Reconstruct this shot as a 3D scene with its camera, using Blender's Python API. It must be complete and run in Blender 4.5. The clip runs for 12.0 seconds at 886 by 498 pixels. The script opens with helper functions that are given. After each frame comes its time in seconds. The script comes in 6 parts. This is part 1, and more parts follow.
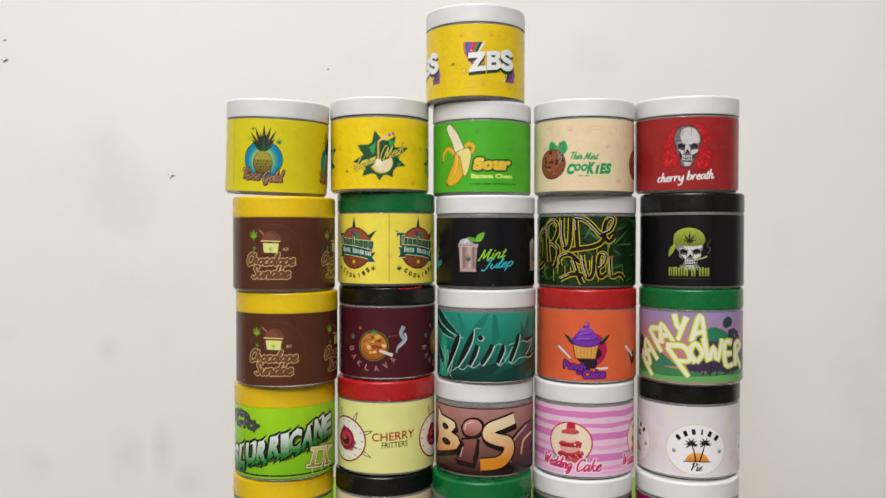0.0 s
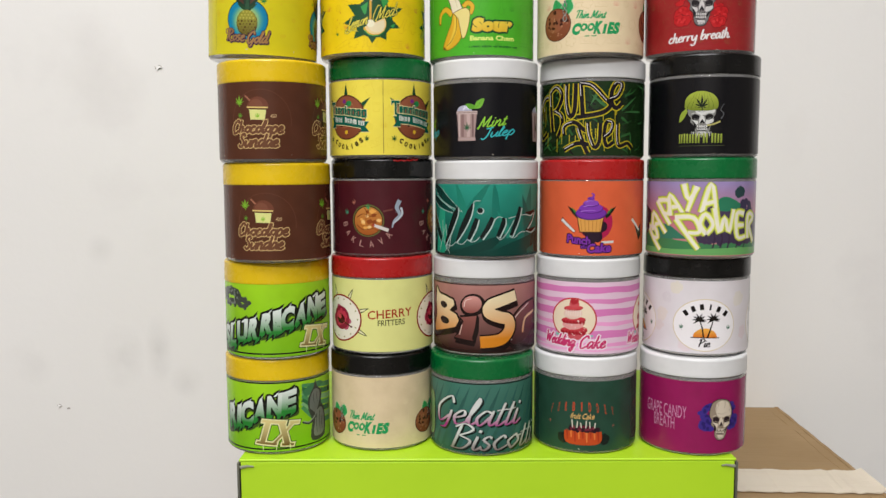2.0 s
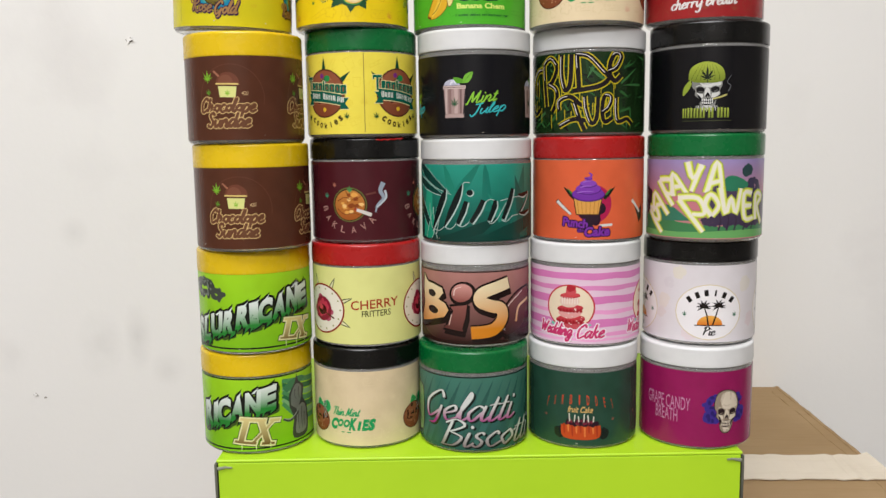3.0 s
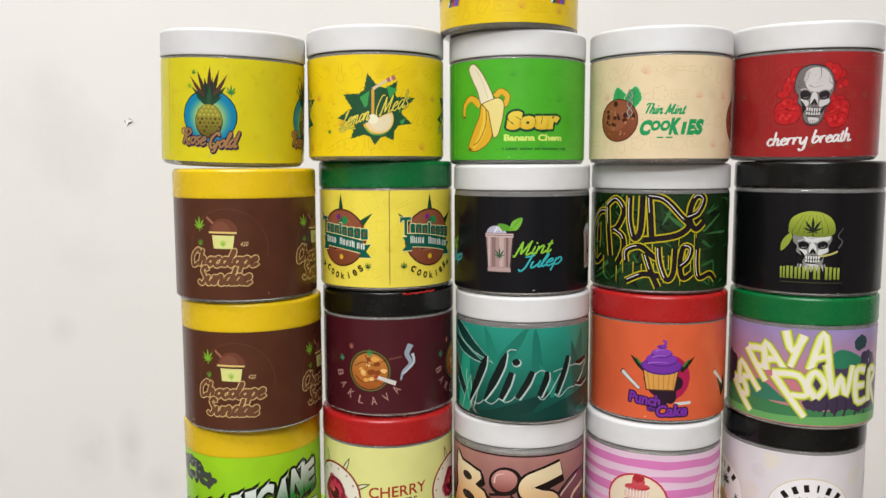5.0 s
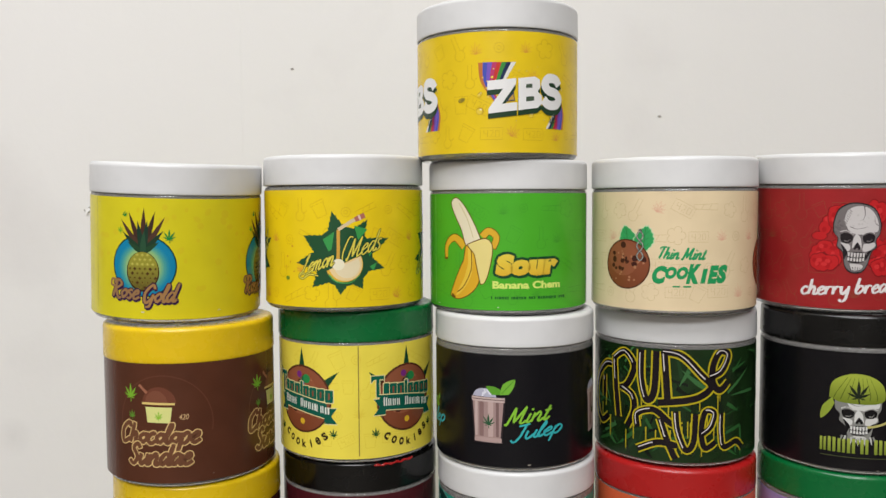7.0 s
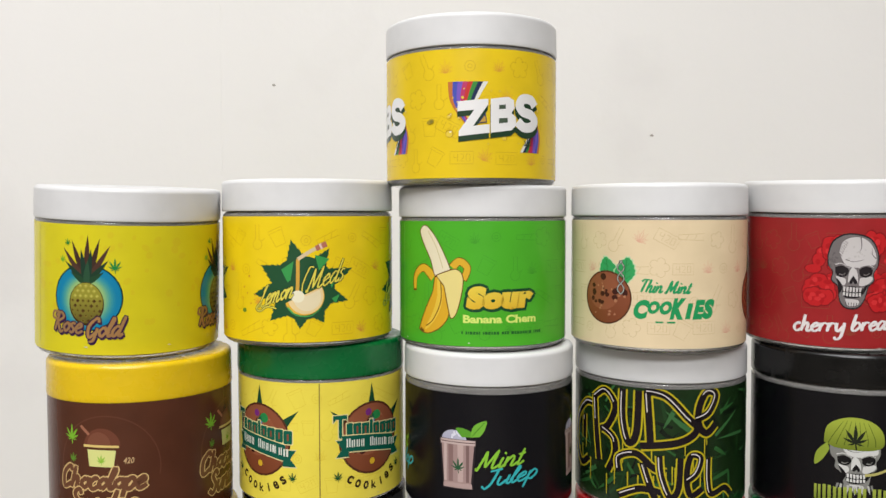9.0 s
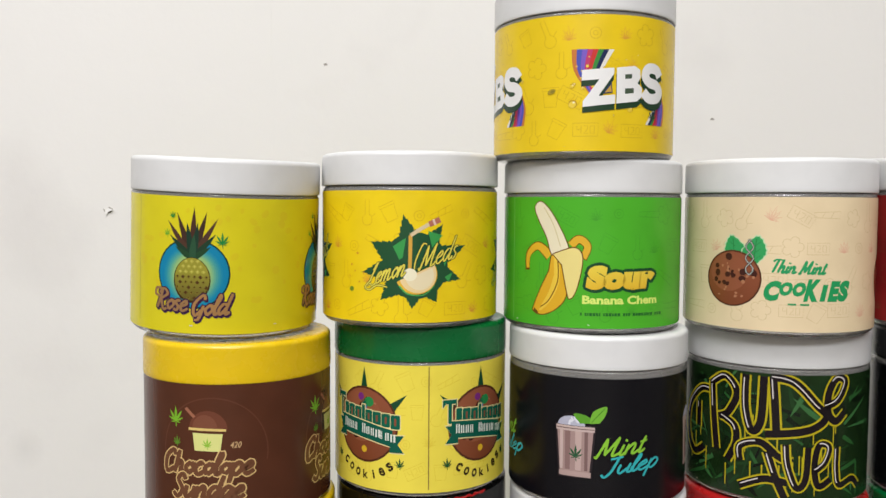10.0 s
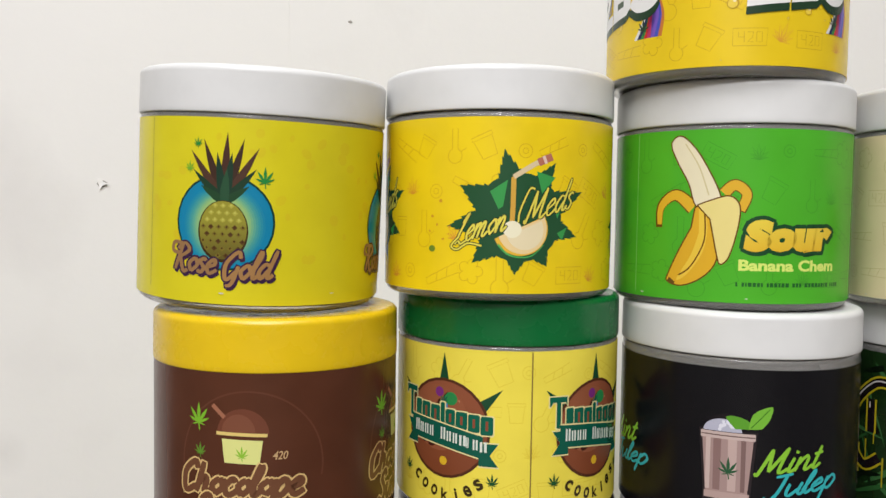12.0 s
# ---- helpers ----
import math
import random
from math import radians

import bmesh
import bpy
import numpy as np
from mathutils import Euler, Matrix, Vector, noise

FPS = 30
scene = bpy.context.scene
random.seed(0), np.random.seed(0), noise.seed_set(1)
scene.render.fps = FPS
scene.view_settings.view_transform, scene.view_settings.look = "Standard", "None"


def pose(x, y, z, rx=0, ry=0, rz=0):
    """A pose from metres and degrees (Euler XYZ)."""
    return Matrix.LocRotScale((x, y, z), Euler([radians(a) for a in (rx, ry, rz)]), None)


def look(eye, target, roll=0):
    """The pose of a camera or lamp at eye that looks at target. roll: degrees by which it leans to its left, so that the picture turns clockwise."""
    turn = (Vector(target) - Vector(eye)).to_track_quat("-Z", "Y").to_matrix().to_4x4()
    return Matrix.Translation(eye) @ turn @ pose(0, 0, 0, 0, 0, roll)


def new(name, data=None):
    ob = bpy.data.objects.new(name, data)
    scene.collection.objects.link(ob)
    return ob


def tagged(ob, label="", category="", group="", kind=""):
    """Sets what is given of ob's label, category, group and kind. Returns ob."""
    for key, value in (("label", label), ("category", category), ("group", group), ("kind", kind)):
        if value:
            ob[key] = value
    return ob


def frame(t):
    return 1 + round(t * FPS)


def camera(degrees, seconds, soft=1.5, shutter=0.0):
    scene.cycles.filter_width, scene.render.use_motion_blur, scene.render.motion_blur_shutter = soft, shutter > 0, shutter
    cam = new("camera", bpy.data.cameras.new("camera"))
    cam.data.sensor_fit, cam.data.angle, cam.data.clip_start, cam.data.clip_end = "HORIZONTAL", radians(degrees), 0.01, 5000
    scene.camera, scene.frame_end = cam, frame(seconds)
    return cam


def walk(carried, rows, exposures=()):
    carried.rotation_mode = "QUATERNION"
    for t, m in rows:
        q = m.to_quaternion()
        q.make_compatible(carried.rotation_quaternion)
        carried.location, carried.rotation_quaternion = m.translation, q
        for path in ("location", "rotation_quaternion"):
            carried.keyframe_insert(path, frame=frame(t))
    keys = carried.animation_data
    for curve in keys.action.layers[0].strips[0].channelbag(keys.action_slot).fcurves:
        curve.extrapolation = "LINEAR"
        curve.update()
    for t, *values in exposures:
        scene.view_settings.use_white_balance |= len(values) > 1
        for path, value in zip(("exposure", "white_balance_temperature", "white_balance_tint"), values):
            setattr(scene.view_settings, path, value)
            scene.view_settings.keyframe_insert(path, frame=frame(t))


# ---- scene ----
cam = camera(57.5, 12.0, soft=1.45)
METRES, EYE, TILT, LEAN, TURN = 0.5594, 0.7352, -0.856, 0.828, 0.0
ROWS = [
    (0.0, 0.0045, 0.0127, -0.0005, 0.16, -0.06, -0.88),
    (0.5, 0.0086, 0.0176, -0.0222, 0.37, -0.82, -0.76),
    (1.0, 0.0149, 0.0267, -0.0425, 0.76, -1.50, -0.75),
    (1.5, 0.0136, 0.0371, -0.0708, 0.89, -2.70, -0.67),
    (2.0, 0.0116, 0.0690, -0.0955, 0.28, -4.70, -0.59),
    (2.5, 0.0078, 0.1047, -0.0953, -0.58, -6.41, -0.37),
    (3.0, 0.0164, 0.1476, -0.0816, -0.40, -6.80, -0.00),
    (5.0, -0.0114, 0.3589, 0.0664, 0.76, -5.08, -0.68),
    (5.5, -0.0100, 0.3892, 0.1113, 1.07, -4.15, -0.94),
    (6.0, -0.0048, 0.4312, 0.1467, 0.77, -3.10, -1.00),
    (6.5, 0.0022, 0.4632, 0.1648, 0.28, -2.61, -0.47),
    (7.0, 0.0003, 0.4986, 0.1759, 0.33, -2.61, -0.46),
    (9.0, 0.0284, 0.5474, 0.1890, 0.38, -1.63, -0.74),
    (9.5, -0.0074, 0.5518, 0.1813, 0.17, -1.62, -0.79),
    (10.0, -0.0676, 0.5794, 0.1746, 0.47, -2.26, -1.19),
    (10.5, -0.0960, 0.6085, 0.1633, 0.61, -2.12, -1.35),
    (11.0, -0.1178, 0.6603, 0.1506, 0.02, -2.46, -1.63),
    (11.5, -0.1258, 0.7177, 0.1317, -0.21, -1.85, -1.60),
    (12.0, -0.1422, 0.7408, 0.1312, -0.15, -1.97, -1.71),
]
walk(cam, [(t, pose(0, 0, EYE, TILT, LEAN, TURN) @ pose(METRES * x, METRES * y, METRES * z, 90 + pitch, roll, yaw)) for t, x, y, z, yaw, pitch, roll in ROWS],
     [(0.0, -0.22), (1.5, -0.22), (2.5, -0.1), (5.5, -0.1), (6.5, -0.18), (7.0, -0.3), (8.0, -0.25), (9.5, -0.17), (10.5, -0.2), (12.0, -0.2)])

# ---- world and light ----
world = bpy.data.worlds.new("world")
world.use_nodes = True
world.node_tree.nodes["Background"].inputs[0].default_value = (0.8, 0.85, 0.9, 1)
world.node_tree.nodes["Background"].inputs[1].default_value = 0.05
scene.world = world


def area_lamp(name, eye, target, sx, sy, power, colour):
    data = bpy.data.lights.new(name, "AREA")
    data.shape, data.size, data.size_y, data.energy, data.color = "RECTANGLE", sx, sy, power, colour
    ob = new(name, data)
    ob.matrix_world = look(eye, target)
    return tagged(ob, "bright white ceiling tube lamp", "lamp")


area_lamp("ceiling_lamp", (-0.35, -0.35, 2.55), (-0.35, -0.349, 0), 1.8, 1.0, 50, (0.985, 0.985, 1.01))
area_lamp("ceiling_lamp", (-0.35, -2.0, 2.55), (-0.35, -1.999, 0), 1.8, 1.0, 122, (0.985, 0.985, 1.01))


# ---- materials ----
def rgb(h):
    """Linear colour from a six-digit hex."""
    c = [int(h[i:i + 2], 16) / 255 for i in (0, 2, 4)]
    return tuple(x / 12.92 if x <= 0.04045 else ((x + 0.055) / 1.055) ** 2.4 for x in c) + (1,)


def nodes(name):
    m = bpy.data.materials.new(name)
    m.use_nodes = True
    t = m.node_tree
    return m, t, t.nodes["Principled BSDF"]


def add(t, kind, **values):
    n = t.nodes.new(kind)
    for k, v in values.items():
        if k in n.inputs:
            n.inputs[k].default_value = v
    return n


def mixed(t, fac, a, b):
    """A colour mix; fac, a and b are sockets or values."""
    n = t.nodes.new("ShaderNodeMix")
    n.data_type = "RGBA"
    for i, v in ((0, fac), (6, a), (7, b)):
        if isinstance(v, bpy.types.NodeSocket):
            t.links.new(v, n.inputs[i])
        else:
            n.inputs[i].default_value = v
    return n.outputs[2]


def ramp(t, socket, a, b):
    n = t.nodes.new("ShaderNodeMapRange")
    n.inputs[1].default_value, n.inputs[2].default_value = a, b
    t.links.new(socket, n.inputs[0])
    return n.outputs[0]


def scaled(c, k):
    return tuple(min(1, x * k) for x in c[:3]) + (1,)


def noise_at(t, coord, scale, detail=3.0):
    n = add(t, "ShaderNodeTexNoise", Scale=scale, Detail=detail)
    t.links.new(coord, n.inputs["Vector"])
    return n.outputs[0]


def bumped(t, p, height, strength, distance):
    b = add(t, "ShaderNodeBump", Strength=strength, Distance=distance)
    t.links.new(height, b.inputs["Height"])
    t.links.new(b.outputs[0], p.inputs["Normal"])


SMUDGES = ((-0.449, EYE - 0.312, 0.034, 0.050, 0.42), (-0.398, EYE - 0.302, 0.020, 0.055, 0.42), (-0.360, EYE - 0.347, 0.026, 0.026, 0.34),
           (-0.474, EYE - 0.161, 0.022, 0.024, 0.28), (-0.573, EYE - 0.326, 0.030, 0.030, 0.16), (-0.619, EYE - 0.141, 0.024, 0.018, 0.26))


def wall_paint():
    m, t, p = nodes("wall_paint")
    co = add(t, "ShaderNodeTexCoord").outputs["Object"]
    big = noise_at(t, co, 1.7, 4)
    smear = noise_at(t, co, 5.5, 6)
    fine = noise_at(t, co, 90, 4)
    base = mixed(t, ramp(t, big, 0.3, 0.7), rgb("f0eeea"), rgb("eae8e3"))
    base = mixed(t, ramp(t, smear, 0.60, 0.85), base, rgb("e2dfdb"))
    for x, z, rx, rz, deep in SMUDGES:
        mp = add(t, "ShaderNodeMapping")
        mp.inputs["Location"].default_value = (-x / rx, 0, -z / rz)
        mp.inputs["Scale"].default_value = (1 / rx, 0, 1 / rz)
        t.links.new(co, mp.inputs[0])
        ln = t.nodes.new("ShaderNodeVectorMath")
        ln.operation = "LENGTH"
        t.links.new(mp.outputs[0], ln.inputs[0])
        spot = ramp(t, ln.outputs["Value"], 1.0, 0.0)
        mul = t.nodes.new("ShaderNodeMath")
        mul.operation = "MULTIPLY"
        t.links.new(spot, mul.inputs[0])
        t.links.new(ramp(t, noise_at(t, co, 14, 4), 0.25, 0.75), mul.inputs[1])
        amt = t.nodes.new("ShaderNodeMath")
        amt.operation = "MULTIPLY"
        amt.inputs[1].default_value = 0.7 * deep
        t.links.new(mul.outputs[0], amt.inputs[0])
        base = mixed(t, amt.outputs[0], base, rgb("8f8b88"))
    t.links.new(base, p.inputs["Base Color"])
    p.inputs["Roughness"].default_value = 0.55
    p.inputs["Specular IOR Level"].default_value = 0.3
    bumped(t, p, fine, 0.25, 0.0008)
    return m


def card(name, colour, dark, rough=0.75):
    m, t, p = nodes(name)
    co = add(t, "ShaderNodeTexCoord").outputs["Object"]
    st = add(t, "ShaderNodeMapping")
    st.inputs["Scale"].default_value = (6, 90, 6)
    t.links.new(co, st.inputs[0])
    grain = noise_at(t, st.outputs[0], 3, 3)
    big = noise_at(t, co, 9, 5)
    base = mixed(t, ramp(t, big, 0.35, 0.75), colour, dark)
    base = mixed(t, ramp(t, grain, 0.5, 0.9), base, dark)
    t.links.new(base, p.inputs["Base Color"])
    p.inputs["Roughness"].default_value = rough
    bumped(t, p, grain, 0.2, 0.0006)
    return m


def plastic(name, colour, rough=0.32):
    """Moulded plastic with faint scuffs."""
    m, t, p = nodes(name)
    co = add(t, "ShaderNodeTexCoord").outputs["Object"]
    big = noise_at(t, co, 40, 4)
    fine = noise_at(t, co, 700, 2)
    base = mixed(t, ramp(t, big, 0.4, 0.8), colour, scaled(colour, 0.86))
    t.links.new(base, p.inputs["Base Color"])
    worn = t.nodes.new("ShaderNodeMapRange")
    for k, v in enumerate((0.35, 0.7, rough - 0.05, rough + 0.12)):
        worn.inputs[k + 1].default_value = v
    t.links.new(noise_at(t, co, 90, 5), worn.inputs[0])
    t.links.new(worn.outputs[0], p.inputs["Roughness"])
    bumped(t, p, fine, 0.08, 0.0001)
    return m


INK_DEPTH = 0.9


def print_paper(name, low, high=None, z0=0.004, z1=0.064, mottle=0.12, rough=0.27):
    """Laminated printed paper; low and high are the colours at the foot and head of the print."""
    m, t, p = nodes(name)
    co = add(t, "ShaderNodeTexCoord").outputs["Object"]
    low, high = scaled(low, INK_DEPTH), scaled(high, INK_DEPTH) if high else None
    base = low
    if high:
        sep = t.nodes.new("ShaderNodeSeparateXYZ")
        t.links.new(co, sep.inputs[0])
        base = mixed(t, ramp(t, sep.outputs[2], z0, z1), low, high)
    if mottle:
        dark = mixed(t, 1.0, base, base)
        mul = t.nodes.new("ShaderNodeMix")
        mul.data_type, mul.blend_type = "RGBA", "MULTIPLY"
        t.links.new(ramp(t, noise_at(t, co, 55, 5), 0.4, 0.8), mul.inputs[0])
        t.links.new(dark, mul.inputs[6])
        mul.inputs[7].default_value = (1 - mottle, 1 - mottle * 1.1, 1 - mottle * 1.3, 1)
        base = mul.outputs[2]
    if isinstance(base, bpy.types.NodeSocket):
        t.links.new(base, p.inputs["Base Color"])
    else:
        p.inputs["Base Color"].default_value = base
    p.inputs["Roughness"].default_value = rough
    p.inputs["Specular IOR Level"].default_value = 0.4
    return m


def clear_plastic():
    m, t, p = nodes("clear_plastic")
    p.inputs["Base Color"].default_value = (0.80, 0.78, 0.75, 1)
    p.inputs["Transmission Weight"].default_value = 0.8
    p.inputs["Roughness"].default_value = 0.07
    p.inputs["IOR"].default_value = 1.45
    co = add(t, "ShaderNodeTexCoord").outputs["Object"]
    bumped(t, p, noise_at(t, co, 150, 2), 0.05, 0.0004)
    return m


WALL = wall_paint()
# Grey for the unseen back and side walls, so dark labels reflect less light.
DIM = card("unseen_wall_grey", rgb("8f8a83"), rgb("837e77"), 0.8)
CEIL = plastic("ceiling_paint", rgb("e6e4df"), 0.8)
# The floor is out of view; its dark tone cuts light bounced upwards.
FLOOR = card("unseen_floor_dark", rgb("6d665c"), rgb("5c554c"), 0.6)
LIME = card("lime_card", rgb("b0d926"), rgb("a9d322"), 0.42)
LIME_EDGE = card("raw_card_edge", rgb("6d6b5c"), rgb("4c4b42"), 0.8)
TAB = card("worn_tab", rgb("a3a892"), rgb("5f6355"), 0.6)
CARDBOARD = card("brown_cardboard", rgb("a2865f"), rgb("937750"), 0.8)
TAPE = card("masking_tape", rgb("ded3c0"), rgb("cfc2ad"), 0.6)
CLEAR = clear_plastic()
LIDS = {"white": plastic("white_lid", rgb("d9d9d8"), 0.34), "yellow": plastic("yellow_lid", rgb("dfbb12"), 0.24),
        "green": plastic("green_lid", rgb("02642f"), 0.24), "black": plastic("black_lid", rgb("080808"), 0.2),
        "red": plastic("red_lid", rgb("a81a1a"), 0.26)}


# ---- mesh helpers ----
def linked(name, bm, material, parent=None, smooth=False):
    me = bpy.data.meshes.new(name)
    if smooth:
        for f in bm.faces:
            f.smooth = True
    bm.to_mesh(me)
    bm.free()
    for m in material if isinstance(material, (list, tuple)) else [material]:
        me.materials.append(m)
    ob = new(name, me)
    ob.parent = parent
    return ob


def part(name, bm, material, parent, label="", smooth=False):
    return tagged(linked(name, bm, material, parent, smooth), label)


def block(bm, x0, y0, z0, x1, y1, z1, bevel=0.0, segments=2):
    got = bmesh.ops.create_cube(bm, size=1)["verts"]
    for v in got:
        v.co = Vector((x0 if v.co.x < 0 else x1, y0 if v.co.y < 0 else y1, z0 if v.co.z < 0 else z1))
    if bevel:
        edges = list({e for v in got for e in v.link_edges})
        bmesh.ops.bevel(bm, geom=edges, offset=bevel, segments=segments, affect="EDGES", profile=0.5)
    return bm


def lathe(profile, seg=72, close=False):
    """A turned form from (radius, height) pairs; radius 0 makes a pole."""
    bm = bmesh.new()
    rings = []
    for r, z in profile:
        if r == 0:
            rings.append([bm.verts.new((0, 0, z))])
        else:
            rings.append([bm.verts.new((r * math.sin(2 * math.pi * i / seg), -r * math.cos(2 * math.pi * i / seg), z)) for i in range(seg)])
    pairs = list(zip(rings, rings[1:]))
    if close:
        pairs.append((rings[-1], rings[0]))
    for a, b in pairs:
        for i in range(seg):
            k = (i + 1) % seg
            loop = [a[i % len(a)], a[k % len(a)], b[k % len(b)], b[i % len(b)]]
            seen = []
            for v in loop:
                if v not in seen:
                    seen.append(v)
            if len(seen) > 2:
                bm.faces.new(seen)
    bmesh.ops.recalc_face_normals(bm, faces=bm.faces)
    for e in bm.edges:
        e.smooth = e.calc_face_angle(0) < 0.6
    return bm


# ---- room ----
def slab(name, x0, y0, z0, x1, y1, z1, material, label):
    return tagged(linked(name, block(bmesh.new(), x0, y0, z0, x1, y1, z1), material), label, name.split("_")[0], kind="structure")


WY = 1.145
slab("floor", -2.6, -3.2, -0.1, 2.6, WY + 0.12, 0, FLOOR, "unseen floor under the boxes, darkened to cut bounced light")
slab("ceiling", -2.6, -3.2, 2.6, 2.6, WY + 0.12, 2.7, CEIL, "plain white ceiling")
slab("wall_north", -2.6, WY, 0, 2.6, WY + 0.12, 2.6, WALL, "off-white painted wall with small chips and scuffs")
# unseen walls added to close the room; their grey holds down reflected light
slab("wall_south", -2.6, -3.2, 0, 2.6, -3.08, 2.6, DIM, "unseen wall, kept grey to dim reflections and bounce")
slab("wall_west", -2.6, -3.08, 0, -2.48, WY, 2.6, DIM, "unseen wall, kept grey to dim reflections and bounce")
slab("wall_east", 2.48, -3.08, 0, 2.6, WY, 2.6, DIM, "unseen wall, kept grey to dim reflections and bounce")


tagged(linked("trim", block(bmesh.new(), -0.2185, WY - 0.0003, EYE + 0.142, -0.2165, WY + 0.001, 2.3), WALL), "thin painted-over joint in the wall", "trim", kind="structure")


# ---- boxes ----
BOX_TOP = 0.448
CARTON_TOP = 0.350


def carton():
    """A closed brown carton with a strip of paper tape across its top."""
    root = tagged(new("cardboard_box"), "large closed brown cardboard box with pale tape, standing on the floor", "box")
    root.matrix_world = pose(0.1252, 0.8806, 0, 0, 0, -2.5)
    w, d, h = 0.328, 0.2755, CARTON_TOP
    bm = bmesh.new()
    block(bm, -w, -d, 0, w, d, h - 0.004, 0.003)
    part("body", bm, CARDBOARD, root)
    for s in (-1, 1):
        bm = bmesh.new()
        y0, y1 = (-d, -0.0015) if s < 0 else (0.0015, d)
        block(bm, -w, y0, h - 0.004, w, y1, h, 0.0015)
        part("top_flap", bm, CARDBOARD, root)
    for s in (-1, 1):
        bm = bmesh.new()
        block(bm, s * w - 0.0035, -d, h - 0.0022, s * w + 0.0016, d, h + 0.0010, 0.0012)
        bmesh.ops.subdivide_edges(bm, edges=[e for e in bm.edges if abs((e.verts[0].co - e.verts[1].co).y) > 0.1], cuts=36)
        for v in bm.verts:
            v.co.x += 0.0012 * noise.noise((v.co.y * 35, 2, s))
            v.co.z += 0.0010 * noise.noise((v.co.y * 28, 5, s))
        part("worn_edge", bm, CARDBOARD, root, "crushed edge of the brown carton")
    for y0, y1 in ((0.032, d - 0.02), (-d + 0.01, -0.034)):
        bm = bmesh.new()
        block(bm, w - 0.0150, y0, h - 0.0006, w - 0.0135, y1, h + 0.0009, 0.0004)
        bmesh.ops.subdivide_edges(bm, edges=[e for e in bm.edges if abs((e.verts[0].co - e.verts[1].co).y) > 0.1], cuts=40)
        for v in bm.verts:
            v.co.x += 0.006 * noise.noise((v.co.y * 9, 1, 3)) + 0.0015 * noise.noise((v.co.y * 60, 2, 3))
            v.co.z += 0.0009 * noise.noise((v.co.y * 40, 7, 3)) - 0.0004
        part("crease", bm, CARDBOARD, root, "raised crease along the carton's rim")
    bm = bmesh.new()
    block(bm, -w - 0.011, -0.031, h + 0.0002, w + 0.004, 0.030, h + 0.0008)
    bmesh.ops.subdivide_edges(bm, edges=[e for e in bm.edges if abs((e.verts[0].co - e.verts[1].co).x) > 0.1], cuts=90)
    for v in bm.verts:
        v.co.y += 0.0036 * noise.noise((v.co.x * 55, 0, 1)) * (1 if v.co.y > 0 else -1)
        v.co.z += 0.0016 * (1 + noise.noise((v.co.x * 120, v.co.y * 60, 4))) * (1 if v.co.z > h + 0.0005 else 0.6)
        over = abs(v.co.x) - w
        if over > 0:
            v.co.z += 0.0035 * math.sin(min(1.0, over / 0.004) * 2.0) - 0.3 * over + (0.45 * over if v.co.x < 0 else 0)
            v.co.y += 0.003 * math.sin(over * 300)
    part("tape", bm, TAPE, root, "strip of creased cream paper tape")
    for s in (-1, 1):
        bm = bmesh.new()
        x0, x1 = (w + 0.0018, w + 0.0026) if s > 0 else (-w - 0.0036, -w - 0.0020)
        block(bm, x0, -0.028, h - 0.06, x1, 0.027, h - 0.002)
        part("tape_end", bm, TAPE, root, "cream paper tape folded down over the edge")


def lime_box():
    """A lime-green mailer box that carries the jars."""
    root = tagged(new("lime_green_box"), "flat lime-green card mailer box carrying the stacked jars", "box")
    root.matrix_world = pose(0.0375, 0.674, CARTON_TOP, 0, 0, 0.05)
    w, d, h = 0.2022, 0.29, BOX_TOP - CARTON_TOP
    bm = bmesh.new()
    block(bm, -w + 0.003, 0.004, 0.0005, w - 0.003, d, h - 0.003, 0.001)
    part("body", bm, LIME, root)
    bm = bmesh.new()
    block(bm, -w, 0.0, h - 0.0025, w, d + 0.001, h, 0.0011, 3)
    part("top_panel", bm, LIME, root, "lime-green top panel")
    bm = bmesh.new()
    block(bm, -w + 0.0015, 0.0001, 0.0008, w - 0.0015, 0.0028, h - 0.00255, 0.0004)
    part("front_panel", bm, LIME, root, "lime-green front panel")
    for s in (-1, 1):
        bm = bmesh.new()
        block(bm, s * (w + 0.0012) - 0.0011, 0.0022, 0.0008, s * (w + 0.0012) + 0.0011, d, h - 0.004, 0.0006)
        part("side_flap", bm, LIME_EDGE, root, "raw grey card edge of the side flap")
        bm = bmesh.new()
        block(bm, -0.0055, -0.0006, -0.0009, 0.0055, 0.0010, 0.0009, 0.0005)
        bmesh.ops.subdivide_edges(bm, edges=[e for e in bm.edges if abs((e.verts[0].co - e.verts[1].co).x) > 0.006], cuts=6)
        for v in bm.verts:
            k = 0.5 - 0.5 * s * v.co.x / 0.0055
            v.co.z = v.co.z * (1.5 - k) - 0.003 * k * k + 0.0006 * noise.noise((v.co.x * 600, 3, s))
        bmesh.ops.transform(bm, matrix=pose(s * (w - 0.0062), -0.0009, h - 0.0048, 0, s * 20, 0), verts=bm.verts)
        part("corner_tab", bm, TAB, root, "crumpled card tab at the corner")


carton()
lime_box()


# ---- jars ----
JAR_H = 0.08043
LABEL_R = 0.04375
LABEL_FOOT = 0.0029


def arc(cx, cz, r, a0, a1, n=5):
    return [(cx + r * math.cos(radians(a0 + (a1 - a0) * i / n)), cz + r * math.sin(radians(a0 + (a1 - a0) * i / n))) for i in range(n + 1)]


